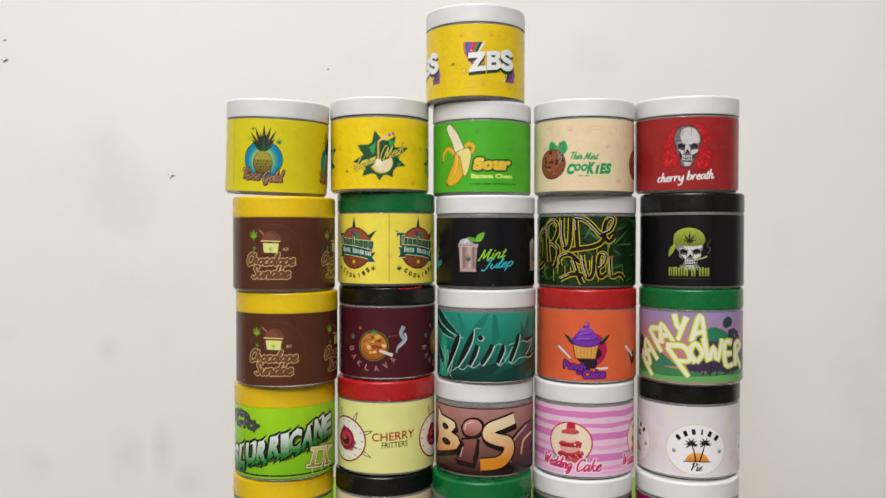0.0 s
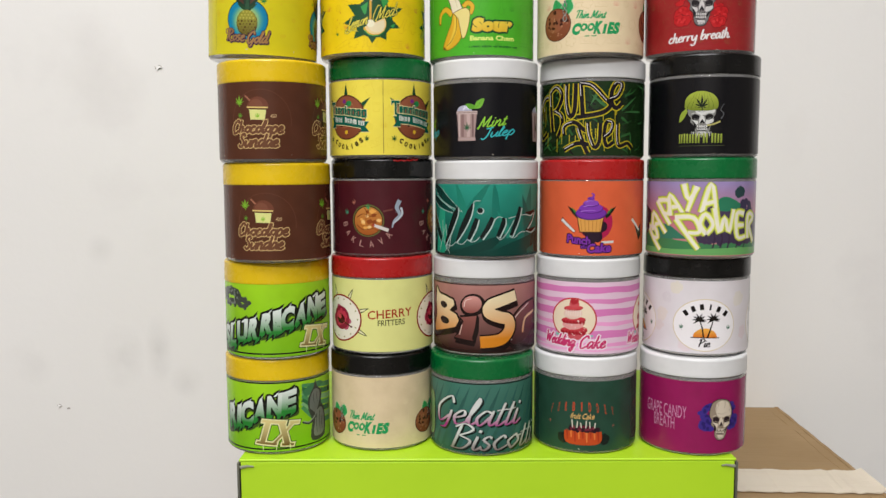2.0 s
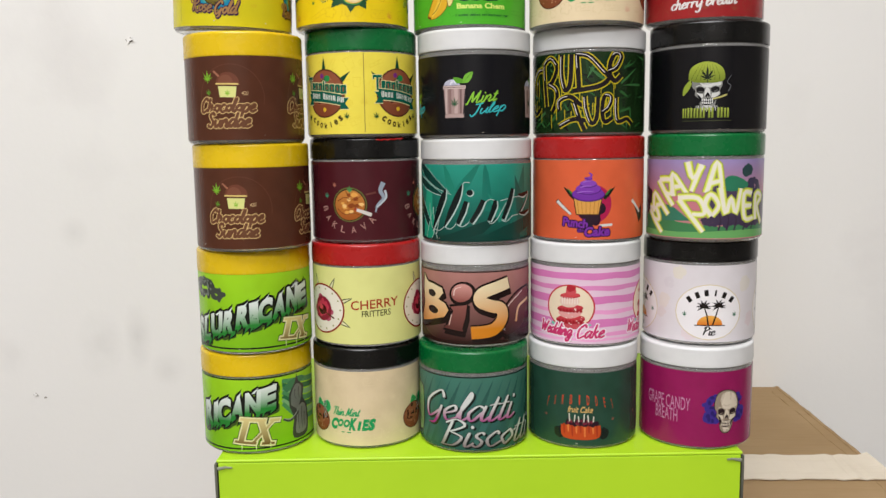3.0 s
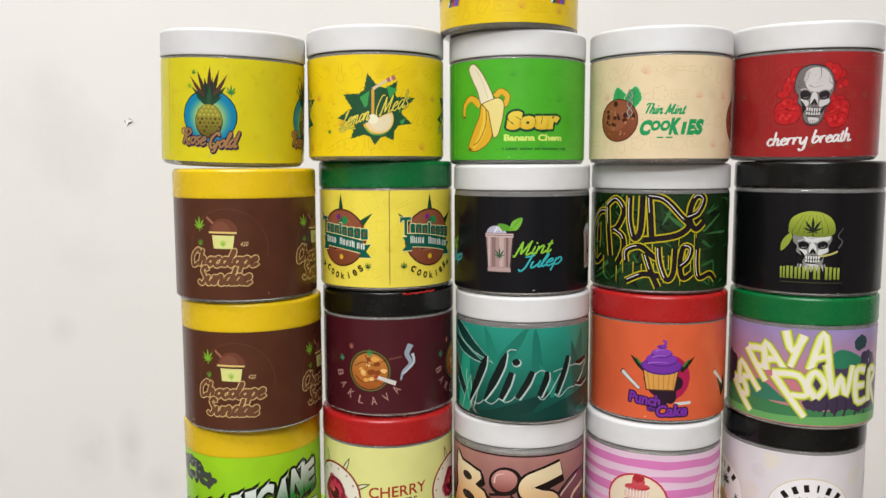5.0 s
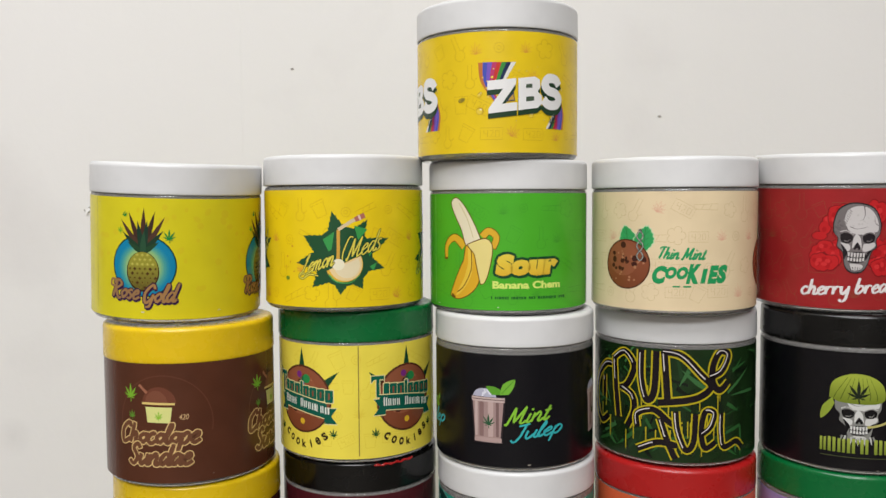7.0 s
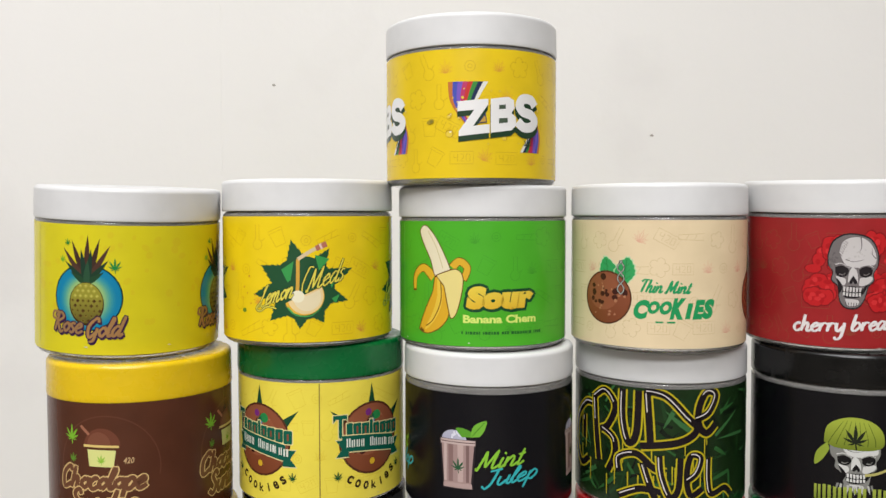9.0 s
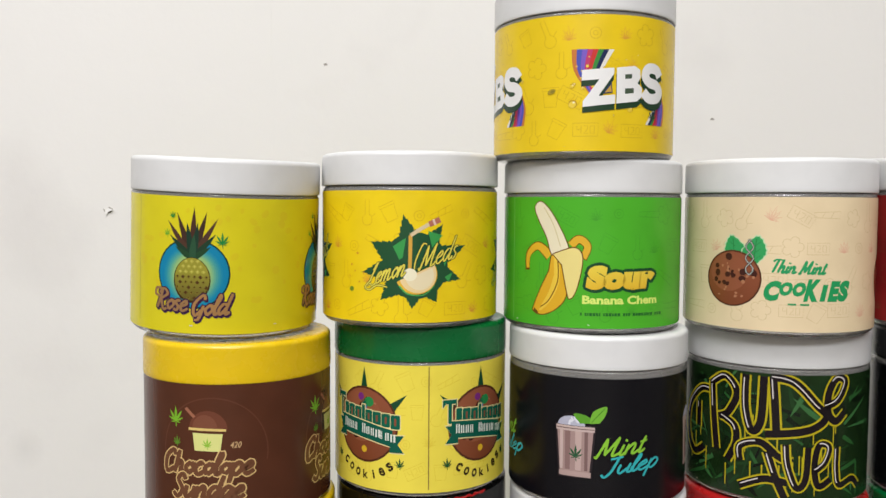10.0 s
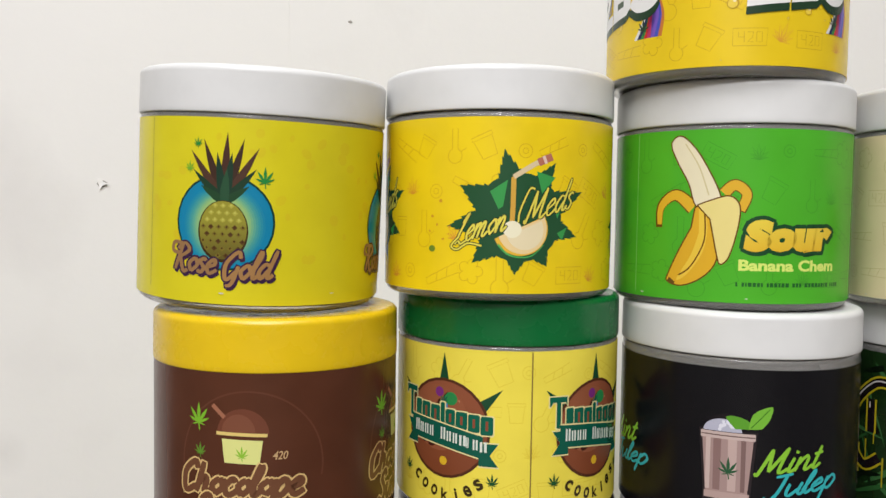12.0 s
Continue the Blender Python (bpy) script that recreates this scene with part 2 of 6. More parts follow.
def body_mesh():
    return lathe([(0, 0.0016), (0.030, 0.0014), (0.036, 0.0002), (0.0400, 0.0)] + arc(0.0400, 0.0035, 0.0035, -80, 0) +
                 [(0.0435, 0.0630)] + arc(0.0415, 0.0632, 0.0020, 0, 80, 4) + [(0.0405, 0.0656), (0.0405, 0.0760), (0.0390, 0.0760), (0.0390, 0.0640), (0.0415, 0.0610), (0.0415, 0.0052), (0.038, 0.0024), (0, 0.0030)])


SKIRT = {"white": 0.0649, "yellow": 0.0629, "green": 0.0640, "black": 0.0645, "red": 0.0640}


def lid_mesh(colour):
    z0, z1, r = SKIRT[colour], JAR_H, 0.0440
    return lathe([(0.0412, z0 + 0.0004), (0.0432, z0)] + arc(r - 0.0005, z0 + 0.0005, 0.0005, -80, 0, 3) + [(r, z0 + 0.0022), (r - 0.0001, z1 - 0.0026)] +
                 arc(r - 0.0023, z1 - 0.0022, 0.0022, 4, 90, 7) + [(0.0400, z1), (0.0392, z1 - 0.0004), (0, z1 - 0.0004), ])


def label_mesh(head):
    z = LABEL_FOOT + head / 1000
    return lathe([(LABEL_R - 0.00018, LABEL_FOOT), (LABEL_R, LABEL_FOOT), (LABEL_R, z), (LABEL_R - 0.00018, z)], 144, True)


BODY, LABEL = {}, {}
LID = {}


def shared(store, key, make, name, material, smooth=True):
    if key not in store:
        bm = make()
        me = bpy.data.meshes.new(name)
        for f in bm.faces:
            f.smooth = smooth
        bm.to_mesh(me)
        bm.free()
        me.materials.append(material)
        store[key] = me
    return store[key]


def jar(cx, cy, row, lid, paper, label, head=60.0, lean=0.0, base=0.0, tall=0.0, nod=0.0):
    """A squat clear jar with a screw lid and a wrapped paper label; its front faces the room."""
    root = tagged(new("jar"), label, "jar", "stacked jars")
    face = math.degrees(math.atan2(cx, cy))
    root.matrix_world = pose(cx, cy, BOX_TOP + base + 0.00077 * lean + 0.0005 * nod, nod, lean, -face)
    b = new("body", shared(BODY, 0, body_mesh, "body", CLEAR))
    b.parent = root
    tagged(b, "clear plastic body")
    k = new("lid", shared(LID, lid, lambda: lid_mesh(lid), "lid", LIDS[lid]))
    k.parent = root
    k.location.z = tall
    tagged(k, "%s plastic screw lid" % lid)
    w = new("label", shared(LABEL, (paper.name, head), lambda: label_mesh(head), "label", paper))
    w.parent = root
    return root, w


# ---- printed art on the labels: millimetres round the label (u) and up from its foot (v) ----
SEG = 144
STEP = math.radians(360 / SEG)
CELL = LABEL_R * 1000 * STEP
INKS = {}


def ink(low, high=None, v0=0, v1=60):
    key = (low, high, v0, v1)
    if key not in INKS:
        INKS[key] = print_paper("ink_" + low, rgb(low), rgb(high) if high else None, LABEL_FOOT + v0 / 1000, LABEL_FOOT + v1 / 1000, mottle=0.06)
    return INKS[key]


def glyphs(text, bold):
    """The flat outline mesh of a word in the built-in font, in a unit box."""
    cu = bpy.data.curves.new("word", "FONT")
    cu.body, cu.offset, cu.resolution_u = text, bold, 3
    ob = bpy.data.objects.new("word", cu)
    me = bpy.data.meshes.new_from_object(ob)
    bm = bmesh.new()
    bm.from_mesh(me)
    bpy.data.meshes.remove(me)
    bpy.data.objects.remove(ob)
    bpy.data.curves.remove(cu)
    bmesh.ops.remove_doubles(bm, verts=bm.verts, dist=1e-5)
    xs, ys = [v.co.x for v in bm.verts], [v.co.y for v in bm.verts]
    for v in bm.verts:
        v.co = ((v.co.x - min(xs)) / (max(xs) - min(xs)), (v.co.y - min(ys)) / (max(ys) - min(ys)), 0)
    return bm


PEN = {}


def letter(ch, wide, *lines):
    """A pen letter: its advance and its lines, with the small letters 1 high."""
    PEN[ch] = (wide, lines)


BOWL = ((0.75, 0.82), (0.42, 1.0), (0.08, 0.5), (0.3, 0.02), (0.7, 0.6))
TAIL = ((0.72, 0.3), (0.86, 0.02), (1.1, 0.28))
ARCH = ((0.12, 0.45), (0.48, 1.0), (0.66, 0.75), (0.6, 0.14), (0.76, 0.0), (1.05, 0.28))
letter("a", 0.95, BOWL, ((0.8, 1.0),) + TAIL)
letter("c", 0.74, ((0.66, 0.78), (0.45, 1.0), (0.08, 0.5), (0.35, 0.0), (0.84, 0.3)))
letter("d", 0.98, BOWL, ((0.98, 1.9),) + TAIL)
letter("e", 0.74, ((0.1, 0.42), (0.6, 0.68), (0.46, 1.0), (0.08, 0.55), (0.32, 0.0), (0.84, 0.3)))
letter("g", 0.95, BOWL, ((0.8, 1.0), (0.7, -0.4), (0.38, -0.85), (0.12, -0.5), (0.6, -0.05), (1.05, 0.28)))
letter("h", 0.95, ((0.3, 1.9), (0.08, 0.0)), ARCH)
letter("i", 0.42, ((0.2, 1.0), (0.12, 0.2), (0.26, 0.0), (0.54, 0.28)), ((0.26, 1.48), (0.24, 1.3)))
letter("k", 0.85, ((0.3, 1.9), (0.08, 0.0)), ((0.68, 1.0), (0.16, 0.5)), ((0.2, 0.54), (0.42, 0.4), (0.62, 0.0), (0.95, 0.28)))
letter("l", 0.45, ((0.0, 0.3), (0.42, 1.5), (0.34, 1.9)), ((0.36, 1.9), (0.14, 0.9), (0.22, 0.04), (0.55, 0.28)))
letter("m", 1.35, ((0.15, 1.0), (0.08, 0.0)), ((0.12, 0.5), (0.42, 1.0), (0.55, 0.7), (0.5, 0.0)), ((0.54, 0.5), (0.86, 1.0), (1.0, 0.75), (0.94, 0.14), (1.1, 0.0), (1.42, 0.28)))
letter("n", 0.95, ((0.15, 1.0), (0.08, 0.0)), ARCH)
letter("o", 0.82, ((0.5, 0.98), (0.1, 0.55), (0.38, 0.0)), ((0.36, 0.0), (0.76, 0.5), (0.46, 1.0)), ((0.5, 0.98), (0.7, 0.8), (0.94, 0.88)))
letter("p", 0.9, ((0.2, 1.0), (0.0, -0.8)), ((0.15, 0.55), (0.5, 1.0), (0.8, 0.55), (0.45, 0.0), (0.12, 0.22)))
letter("b", 0.9, ((0.3, 1.9), (0.1, 0.35), (0.35, 0.0)), ((0.14, 0.5), (0.5, 1.0), (0.8, 0.55), (0.35, 0.0)))
letter("r", 0.72, ((0.15, 1.0), (0.08, 0.0)), ((0.12, 0.5), (0.4, 0.95), (0.7, 0.85)))
letter("y", 0.95, ((0.14, 1.0), (0.12, 0.35), (0.34, 0.02), (0.7, 0.6)), ((0.82, 1.0), (0.66, -0.5), (0.3, -0.9), (0.05, -0.6)))
letter("s", 0.66, ((0.55, 0.85), (0.35, 1.0), (0.14, 0.75), (0.5, 0.35), (0.32, 0.0), (0.03, 0.16)))
letter("t", 0.5, ((0.36, 1.5), (0.18, 0.2), (0.32, 0.0), (0.62, 0.28)), ((0.0, 1.02), (0.56, 1.06)))
letter("u", 0.95, ((0.14, 1.0), (0.1, 0.3), (0.3, 0.0), (0.68, 0.5)), ((0.8, 1.0),) + TAIL)
letter("B", 1.15, ((0.34, 1.8), (0.14, 0.0)), ((0.0, 1.6), (0.5, 1.9), (1.0, 1.5), (0.36, 1.0)), ((0.36, 1.0), (1.02, 0.65), (0.7, 0.05), (0.02, 0.06)))
letter("C", 1.1, ((1.04, 1.42), (0.8, 1.88), (0.2, 1.15), (0.4, 0.0), (1.12, 0.4)))
letter("G", 1.22, ((1.08, 1.42), (0.8, 1.88), (0.15, 1.05), (0.42, 0.0), (0.98, 0.55)), ((1.06, 0.9), (0.9, -0.25), (0.5, -0.4)))
letter("J", 0.95, ((0.22, 1.7), (1.04, 1.85)), ((0.78, 1.82), (0.6, 0.3), (0.28, -0.3), (0.0, 0.05)))
letter("L", 1.0, ((0.3, 1.3), (0.72, 1.88), (0.36, 0.9), (0.06, 0.0)), ((0.0, 0.12), (0.35, 0.16), (0.7, -0.1), (1.15, 0.05)))
letter("M", 1.6, ((0.02, 0.15), (0.16, 0.0), (0.42, 1.8)), ((0.42, 1.8), (0.66, 0.15)), ((0.66, 0.15), (1.26, 1.8)), ((1.26, 1.8), (1.18, 0.3), (1.32, 0.0), (1.66, 0.28)))
letter("P", 1.0, ((0.38, 1.8), (0.12, 0.0)), ((0.0, 1.45), (0.5, 1.9), (1.0, 1.45), (0.3, 0.8)))
letter("R", 1.15, ((0.38, 1.8), (0.12, 0.0)), ((0.0, 1.45), (0.5, 1.9), (1.0, 1.45), (0.32, 0.9)), ((0.36, 0.92), (0.7, 0.2), (0.95, -0.1), (1.2, 0.1)))
letter("S", 1.0, ((0.95, 1.45), (0.65, 1.88), (0.3, 1.45), (0.78, 0.65), (0.48, 0.0), (0.0, 0.35)))
letter("T", 1.0, ((0.0, 1.55), (0.4, 1.86), (1.12, 1.8)), ((0.66, 1.82), (0.4, 0.0)))
letter("W", 1.65, ((0.0, 1.6), (0.16, 1.8), (0.3, 0.04)), ((0.3, 0.04), (0.85, 1.5)), ((0.85, 1.5), (0.95, 0.04)), ((0.95, 0.04), (1.35, 1.2), (1.62, 1.88)))


def smooth_line(pts, n=5):
    out = []
    for i in range(len(pts) - 1):
        p0, p1, p2, p3 = pts[max(i - 1, 0)], pts[i], pts[i + 1], pts[min(i + 2, len(pts) - 1)]
        for k in range(n):
            t = k / n
            out.append(tuple(0.5 * (2 * b + (c - a) * t + (2 * a - 5 * b + 4 * c - d) * t * t + (3 * b - a - 3 * c + d) * t ** 3) for a, b, c, d in zip(p0, p1, p2, p3)))
    return out + [pts[-1]]


class Art:
    """Prints motifs on one label; each motif becomes a mesh under the label."""

    def __init__(self, label, head=60.0, rise=0.0):
        self.parent, self.layer, self.bm, self.mats, self.shift, self.head, self.rise = label, 1, None, [], 0.0, head, rise

    def begin(self, name, note="", kind=""):
        self.end()
        self.bm, self.mats, self.name, self.note, self.kind = bmesh.new(), [], name, note, kind

    def end(self):
        if self.bm is not None and len(self.bm.faces):
            ob = tagged(part(self.name, self.bm, self.mats, self.parent, self.note, smooth=True), kind=self.kind)
            ob.data.normals_split_custom_set_from_vertices([Vector((v.co.x, v.co.y, 0)).normalized() for v in ob.data.vertices])
        self.bm = None

    def lay(self, flat, material):
        """Cut a flat shape along the label's facets and wrap it on, over what is printed already."""
        us = [v.co.x + self.shift for v in flat.verts]
        for v in flat.verts:
            v.co.x += self.shift
        lo, hi = math.ceil(min(us) / CELL), math.floor(max(us) / CELL)
        for k in range(lo, hi + 1):
            bmesh.ops.bisect_plane(flat, geom=flat.verts[:] + flat.edges[:] + flat.faces[:], dist=1e-6, plane_co=(k * CELL, 0, 0), plane_no=(1, 0, 0))
        bmesh.ops.triangulate(flat, faces=flat.faces[:])
        if material not in self.mats:
            self.mats.append(material)
        idx = self.mats.index(material)
        r = LABEL_R + self.layer * 8e-7 + 6e-6
        self.layer += 1
        made = []
        for v in flat.verts:
            u, z = v.co.x, LABEL_FOOT + min(max(v.co.y + self.rise, 0.05), self.head - 0.05) / 1000
            k = math.floor(u / CELL + 1e-6)
            f = u / CELL - k
            a, b = k * STEP, (k + 1) * STEP
            x = r * (math.sin(a) * (1 - f) + math.sin(b) * f)
            y = -r * (math.cos(a) * (1 - f) + math.cos(b) * f)
            made.append(self.bm.verts.new((x, y, z)))
        flat.verts.index_update()
        for f in flat.faces:
            vs = [made[v.index] for v in f.verts]
            g = self.bm.faces.new(vs)
            g.material_index = idx
            g.normal_update()
            c = g.calc_center_median()
            if g.normal.x * c.x + g.normal.y * c.y < 0:
                g.normal_flip()
        flat.free()

    def poly(self, pts, colour):
        bm = bmesh.new()
        try:
            bm.faces.new([bm.verts.new((u, min(max(v, 0.05), 59.95), 0)) for u, v in pts])
            bmesh.ops.triangulate(bm, faces=bm.faces[:])
        except ValueError:
            bm.free()
            return
        self.lay(bm, colour)

    def box(self, u0, v0, u1, v1, colour):
        self.poly([(u0, v0), (u1, v0), (u1, v1), (u0, v1)], colour)

    def disc(self, u, v, ru, rv, colour, a0=0, a1=360, n=28, turn=0.0):
        full = a1 - a0 >= 360
        ca, sa = math.cos(radians(turn)), math.sin(radians(turn))
        pts = []
        for i in range(n if full else n + 1):
            a = radians(a0 + (a1 - a0) * i / n)
            x, y = ru * math.cos(a), rv * math.sin(a)
            pts.append((u + x * ca - y * sa, v + x * sa + y * ca))
        self.poly(pts, colour)

    def ring(self, u, v, ru, rv, w, colour, a0=0, a1=360, n=36):
        self.stroke([(u + ru * math.cos(radians(a0 + (a1 - a0) * i / n)), v + rv * math.sin(radians(a0 + (a1 - a0) * i / n))) for i in range(n + 1)], w, colour)

    def stroke(self, pts, w, colour, taper=1.0):
        """A brush line of width w along pts, narrowing to w * taper at its end."""
        bm = bmesh.new()
        left, right = [], []
        for i, (u, v) in enumerate(pts):
            a, b = pts[max(i - 1, 0)], pts[min(i + 1, len(pts) - 1)]
            d = math.hypot(b[0] - a[0], b[1] - a[1]) or 1
            nx, ny = -(b[1] - a[1]) / d, (b[0] - a[0]) / d
            h = w / 2 * (1 + (taper - 1) * i / max(1, len(pts) - 1))
            left.append(bm.verts.new((u + nx * h, min(max(v + ny * h, 0.05), 59.95), 0)))
            right.append(bm.verts.new((u - nx * h, min(max(v - ny * h, 0.05), 59.95), 0)))
        for i in range(len(pts) - 1):
            bm.faces.new((left[i], left[i + 1], right[i + 1], right[i]))
        self.lay(bm, colour)

    def text(self, word, u0, v0, u1, v1, colour, edge=None, width=0.5, lean=0.0, slope=0.0, arch=0.0, bold=0.012, drop=None):
        """A word fitted to a box; lean slants it, slope tilts its base line, arch bows it; edge is an outline of that width, drop a printed under-print (colour, du, dv)."""
        cut = abs(lean) * (v1 - v0) / 2
        u0, u1 = u0 + cut, u1 - cut

        def laid(col, du, dv):
            bm = glyphs(word, bold)
            for p in bm.verts:
                s, t = p.co.x, p.co.y
                u = u0 + s * (u1 - u0) + lean * (t - 0.5) * (v1 - v0)
                v = v0 + t * (v1 - v0) + slope * (s - 0.5) * (u1 - u0) + arch * (1 - (2 * s - 1) ** 2)
                p.co = (u + du, v + dv, 0)
            self.lay(bm, col)
        if drop:
            laid(drop[0], drop[1], drop[2])
        if edge:
            for i in range(8):
                laid(edge, width * math.cos(i * math.pi / 4), width * math.sin(i * math.pi / 4))
        laid(colour, 0, 0)

    def penned(self, word, u0, v0, u1, v1, colour, edge=None, width=0.5, weight=1.2, thin=0.5, lean=0.0, slope=0.0, drop=None):
        """A pen-written word fitted to a box; weight is the down stroke's width, thin the share that a cross stroke keeps."""
        lines, x = [], 0.0
        for ch in word:
            if ch == " ":
                x += 0.5
                continue
            for line in PEN[ch][1]:
                lines.append([(x + p, q) for p, q in line])
            x += PEN[ch][0]
        xs, ys = [p for l in lines for p, q in l], [q for l in lines for p, q in l]
        cut = abs(lean) * (v1 - v0) / 2
        sx, sy = (u1 - u0 - 2 * cut) / (max(xs) - min(xs)), (v1 - v0) / (max(ys) - min(ys))
        lines = [smooth_line([(u0 + cut + (p - min(xs)) * sx + lean * ((q - min(ys)) * sy - (v1 - v0) / 2), v0 + (q - min(ys)) * sy + slope * ((p - min(xs)) * sx - (u1 - u0) / 2)) for p, q in l]) for l in lines]

        def laid(col, more, du, dv):
            first = self.layer
            for n, line in enumerate(lines):
                self.layer = first + n % 4
                bm, rows = bmesh.new(), []
                for i, (u, v) in enumerate(line):
                    a, b = line[max(i - 1, 0)], line[min(i + 1, len(line) - 1)]
                    dx, dy = b[0] - a[0], b[1] - a[1]
                    d = math.hypot(dx, dy) or 1
                    end = 0.75 if i in (0, len(line) - 1) else 1.0
                    h = end * (weight * (thin + (1 - thin) * abs(dy) / d) / 2 + more)
                    out = more * 0.8 * ((i == len(line) - 1) - (i == 0))
                    cu, cv = u + du + out * dx / d, v + dv + out * dy / d
                    rows.append([bm.verts.new((cu - s * dy / d * h, cv + s * dx / d * h, 0)) for s in (1, -1)])
                for p, q in zip(rows, rows[1:]):
                    bm.faces.new((p[0], q[0], q[1], p[1]))
                self.lay(bm, col)
            self.layer = first + 4
        if drop:
            laid(drop[0], 0.2, drop[1], drop[2])
        if edge:
            laid(edge, width, 0, 0)
        laid(colour, 0, 0, 0)

    def ringtext(self, word, u, v, ru, rv, size, a0, a1, colour, bold=0.012, outward=True):
        """Letters one by one along an arc from angle a0 to a1 (degrees)."""
        for i, ch in enumerate(word):
            if ch == " ":
                continue
            a = a0 + (a1 - a0) * i / max(1, len(word) - 1)
            cu, cv = u + ru * math.cos(radians(a)), v + rv * math.sin(radians(a))
            rot = radians(a - 90 if outward else a + 90)
            bm = glyphs(ch, bold)
            w = size * (0.25 if ch in "iIl" else 0.72)
            for p in bm.verts:
                x, y = (p.co.x - 0.5) * w, (p.co.y - 0.5) * size
                p.co = (cu + x * math.cos(rot) - y * math.sin(rot), cv + x * math.sin(rot) + y * math.cos(rot), 0)
            self.lay(bm, colour)

    def leaf(self, u, v, r, colour, turn=0.0):
        """A fan leaf of seven toothed blades on a short stalk."""
        for a, k in ((0, 1.0), (34, 0.88), (-34, 0.88), (66, 0.66), (-66, 0.66), (104, 0.4), (-104, 0.4)):
            d = radians(90 + a + turn)
            ex, ey = math.cos(d), math.sin(d)
            pts = []
            for s, h in ((0, 0.02), (0.3, 0.085), (0.55, 0.10), (0.8, 0.05), (1, 0.0), (0.8, -0.05), (0.55, -0.10), (0.3, -0.085), (0, -0.02)):
                pts.append((u + r * k * (s * ex - h * ey), v - r * 0.35 + r * k * (s * ey + h * ex)))
            self.poly(pts, colour)
        self.stroke([(u, v - r * 0.35), (u + r * 0.05, v - r * 0.7)], r * 0.07, colour)

    def cloud(self, u, v, ru, rv, colour, n, seed, size):
        rnd = random.Random(seed)
        for i in range(n):
            a = 2 * math.pi * (i + rnd.random() * 0.5) / n
            k = 0.55 + 0.45 * rnd.random()
            self.disc(u + ru * k * math.cos(a), v + rv * k * math.sin(a), size * (0.7 + 0.6 * rnd.random()), size * (0.7 + 0.6 * rnd.random()), colour, n=14)

    def specks(self, u, v, ru, rv, colour, n, seed, size):
        rnd = random.Random(seed)
        for i in range(n):
            a, k = rnd.random() * 6.283, math.sqrt(rnd.random())
            s = size * (0.5 + 0.8 * rnd.random())
            self.disc(u + ru * k * math.cos(a), v + rv * k * math.sin(a), s, s * (0.6 + 0.4 * rnd.random()), colour, n=9, turn=rnd.random() * 180)

    def skull(self, u, v, w, h, bone, shade, dark, turn=0.0):
        """A bare bone emblem: dome, brow, cheeks, jaw, sockets and rows of teeth; w and h are its half sizes."""
        ca, sa = math.cos(radians(turn)), math.sin(radians(turn))

        def at(x, y):
            return (u + w * x * ca - h * y * sa, v + w * x * sa + h * y * ca)

        def shape(col, *pts, n=4):
            self.poly([at(*p) for p in curve(*pts, pts[0], n=n)[:-1]], col)

        def line(col, width, *pts, taper=0.3):
            self.stroke([at(*p) for p in curve(*pts, n=4)], w * width, col, taper)
        face = ((-0.94, 0.42), (-0.8, 0.8), (-0.4, 1.0), (0.1, 1.02), (0.6, 0.9), (0.9, 0.55), (0.93, 0.2), (0.78, -0.02), (0.82, -0.22), (0.62, -0.38), (0.52, -0.72), (0.3, -0.97), (-0.12, -1.0), (-0.38, -0.82), (-0.5, -0.42), (-0.74, -0.26), (-0.72, -0.02), (-0.9, 0.14))
        self.poly([at(x * 1.05, y * 1.04) for x, y in curve(*face, face[0], n=3)[:-1]], dark)
        shape(shade, *face, n=3)
        shape(bone, (-0.55, 0.52), (-0.42, 0.84), (0.05, 0.97), (0.52, 0.86), (0.82, 0.54), (0.84, 0.24), (0.5, 0.2), (0.1, 0.12), (-0.3, 0.2))
        shape(bone, (-0.02, 0.14), (0.16, 0.02), (0.22, -0.3), (0.02, -0.2), (-0.14, -0.3), (-0.12, 0.0))
        shape(bone, (0.3, -0.16), (0.72, -0.1), (0.76, -0.22), (0.5, -0.36), (0.28, -0.36))
        shape(bone, (-0.62, -0.14), (-0.26, -0.2), (-0.24, -0.36), (-0.42, -0.38))
        shape(bone, (-0.2, -0.76), (0.3, -0.78), (0.26, -0.92), (-0.08, -0.95))
        for k in range(9):
            line(shade, 0.035, (-0.5 + 0.03 * k, 0.3 + 0.06 * k), (-0.64 + 0.03 * k, 0.42 + 0.055 * k))
        line(shade, 0.05, (0.2, 0.96), (0.26, 0.72), (0.2, 0.56))
        line(shade, 0.04, (-0.3, 0.34), (0.0, 0.28), (0.4, 0.36))
        line(shade, 0.04, (0.86, 0.4), (0.7, 0.5), (0.66, 0.68))
        shape(dark, (-0.66, 0.1), (-0.42, 0.16), (-0.16, 0.06), (-0.2, -0.1), (-0.42, -0.17), (-0.62, -0.08))
        shape(dark, (0.24, 0.08), (0.5, 0.17), (0.74, 0.1), (0.72, -0.06), (0.5, -0.14), (0.28, -0.08))
        line(bone, 0.05, (-0.68, 0.17), (-0.42, 0.22), (-0.12, 0.1))
        line(bone, 0.05, (0.2, 0.12), (0.5, 0.23), (0.78, 0.15))
        line(shade, 0.06, (-0.5, -0.08), (-0.36, -0.1), (-0.26, -0.04))
        line(shade, 0.06, (0.42, -0.06), (0.54, -0.07), (0.64, 0.0))
        shape(dark, (0.04, -0.1), (-0.1, -0.28), (-0.02, -0.34), (0.05, -0.27), (0.12, -0.34), (0.2, -0.27))
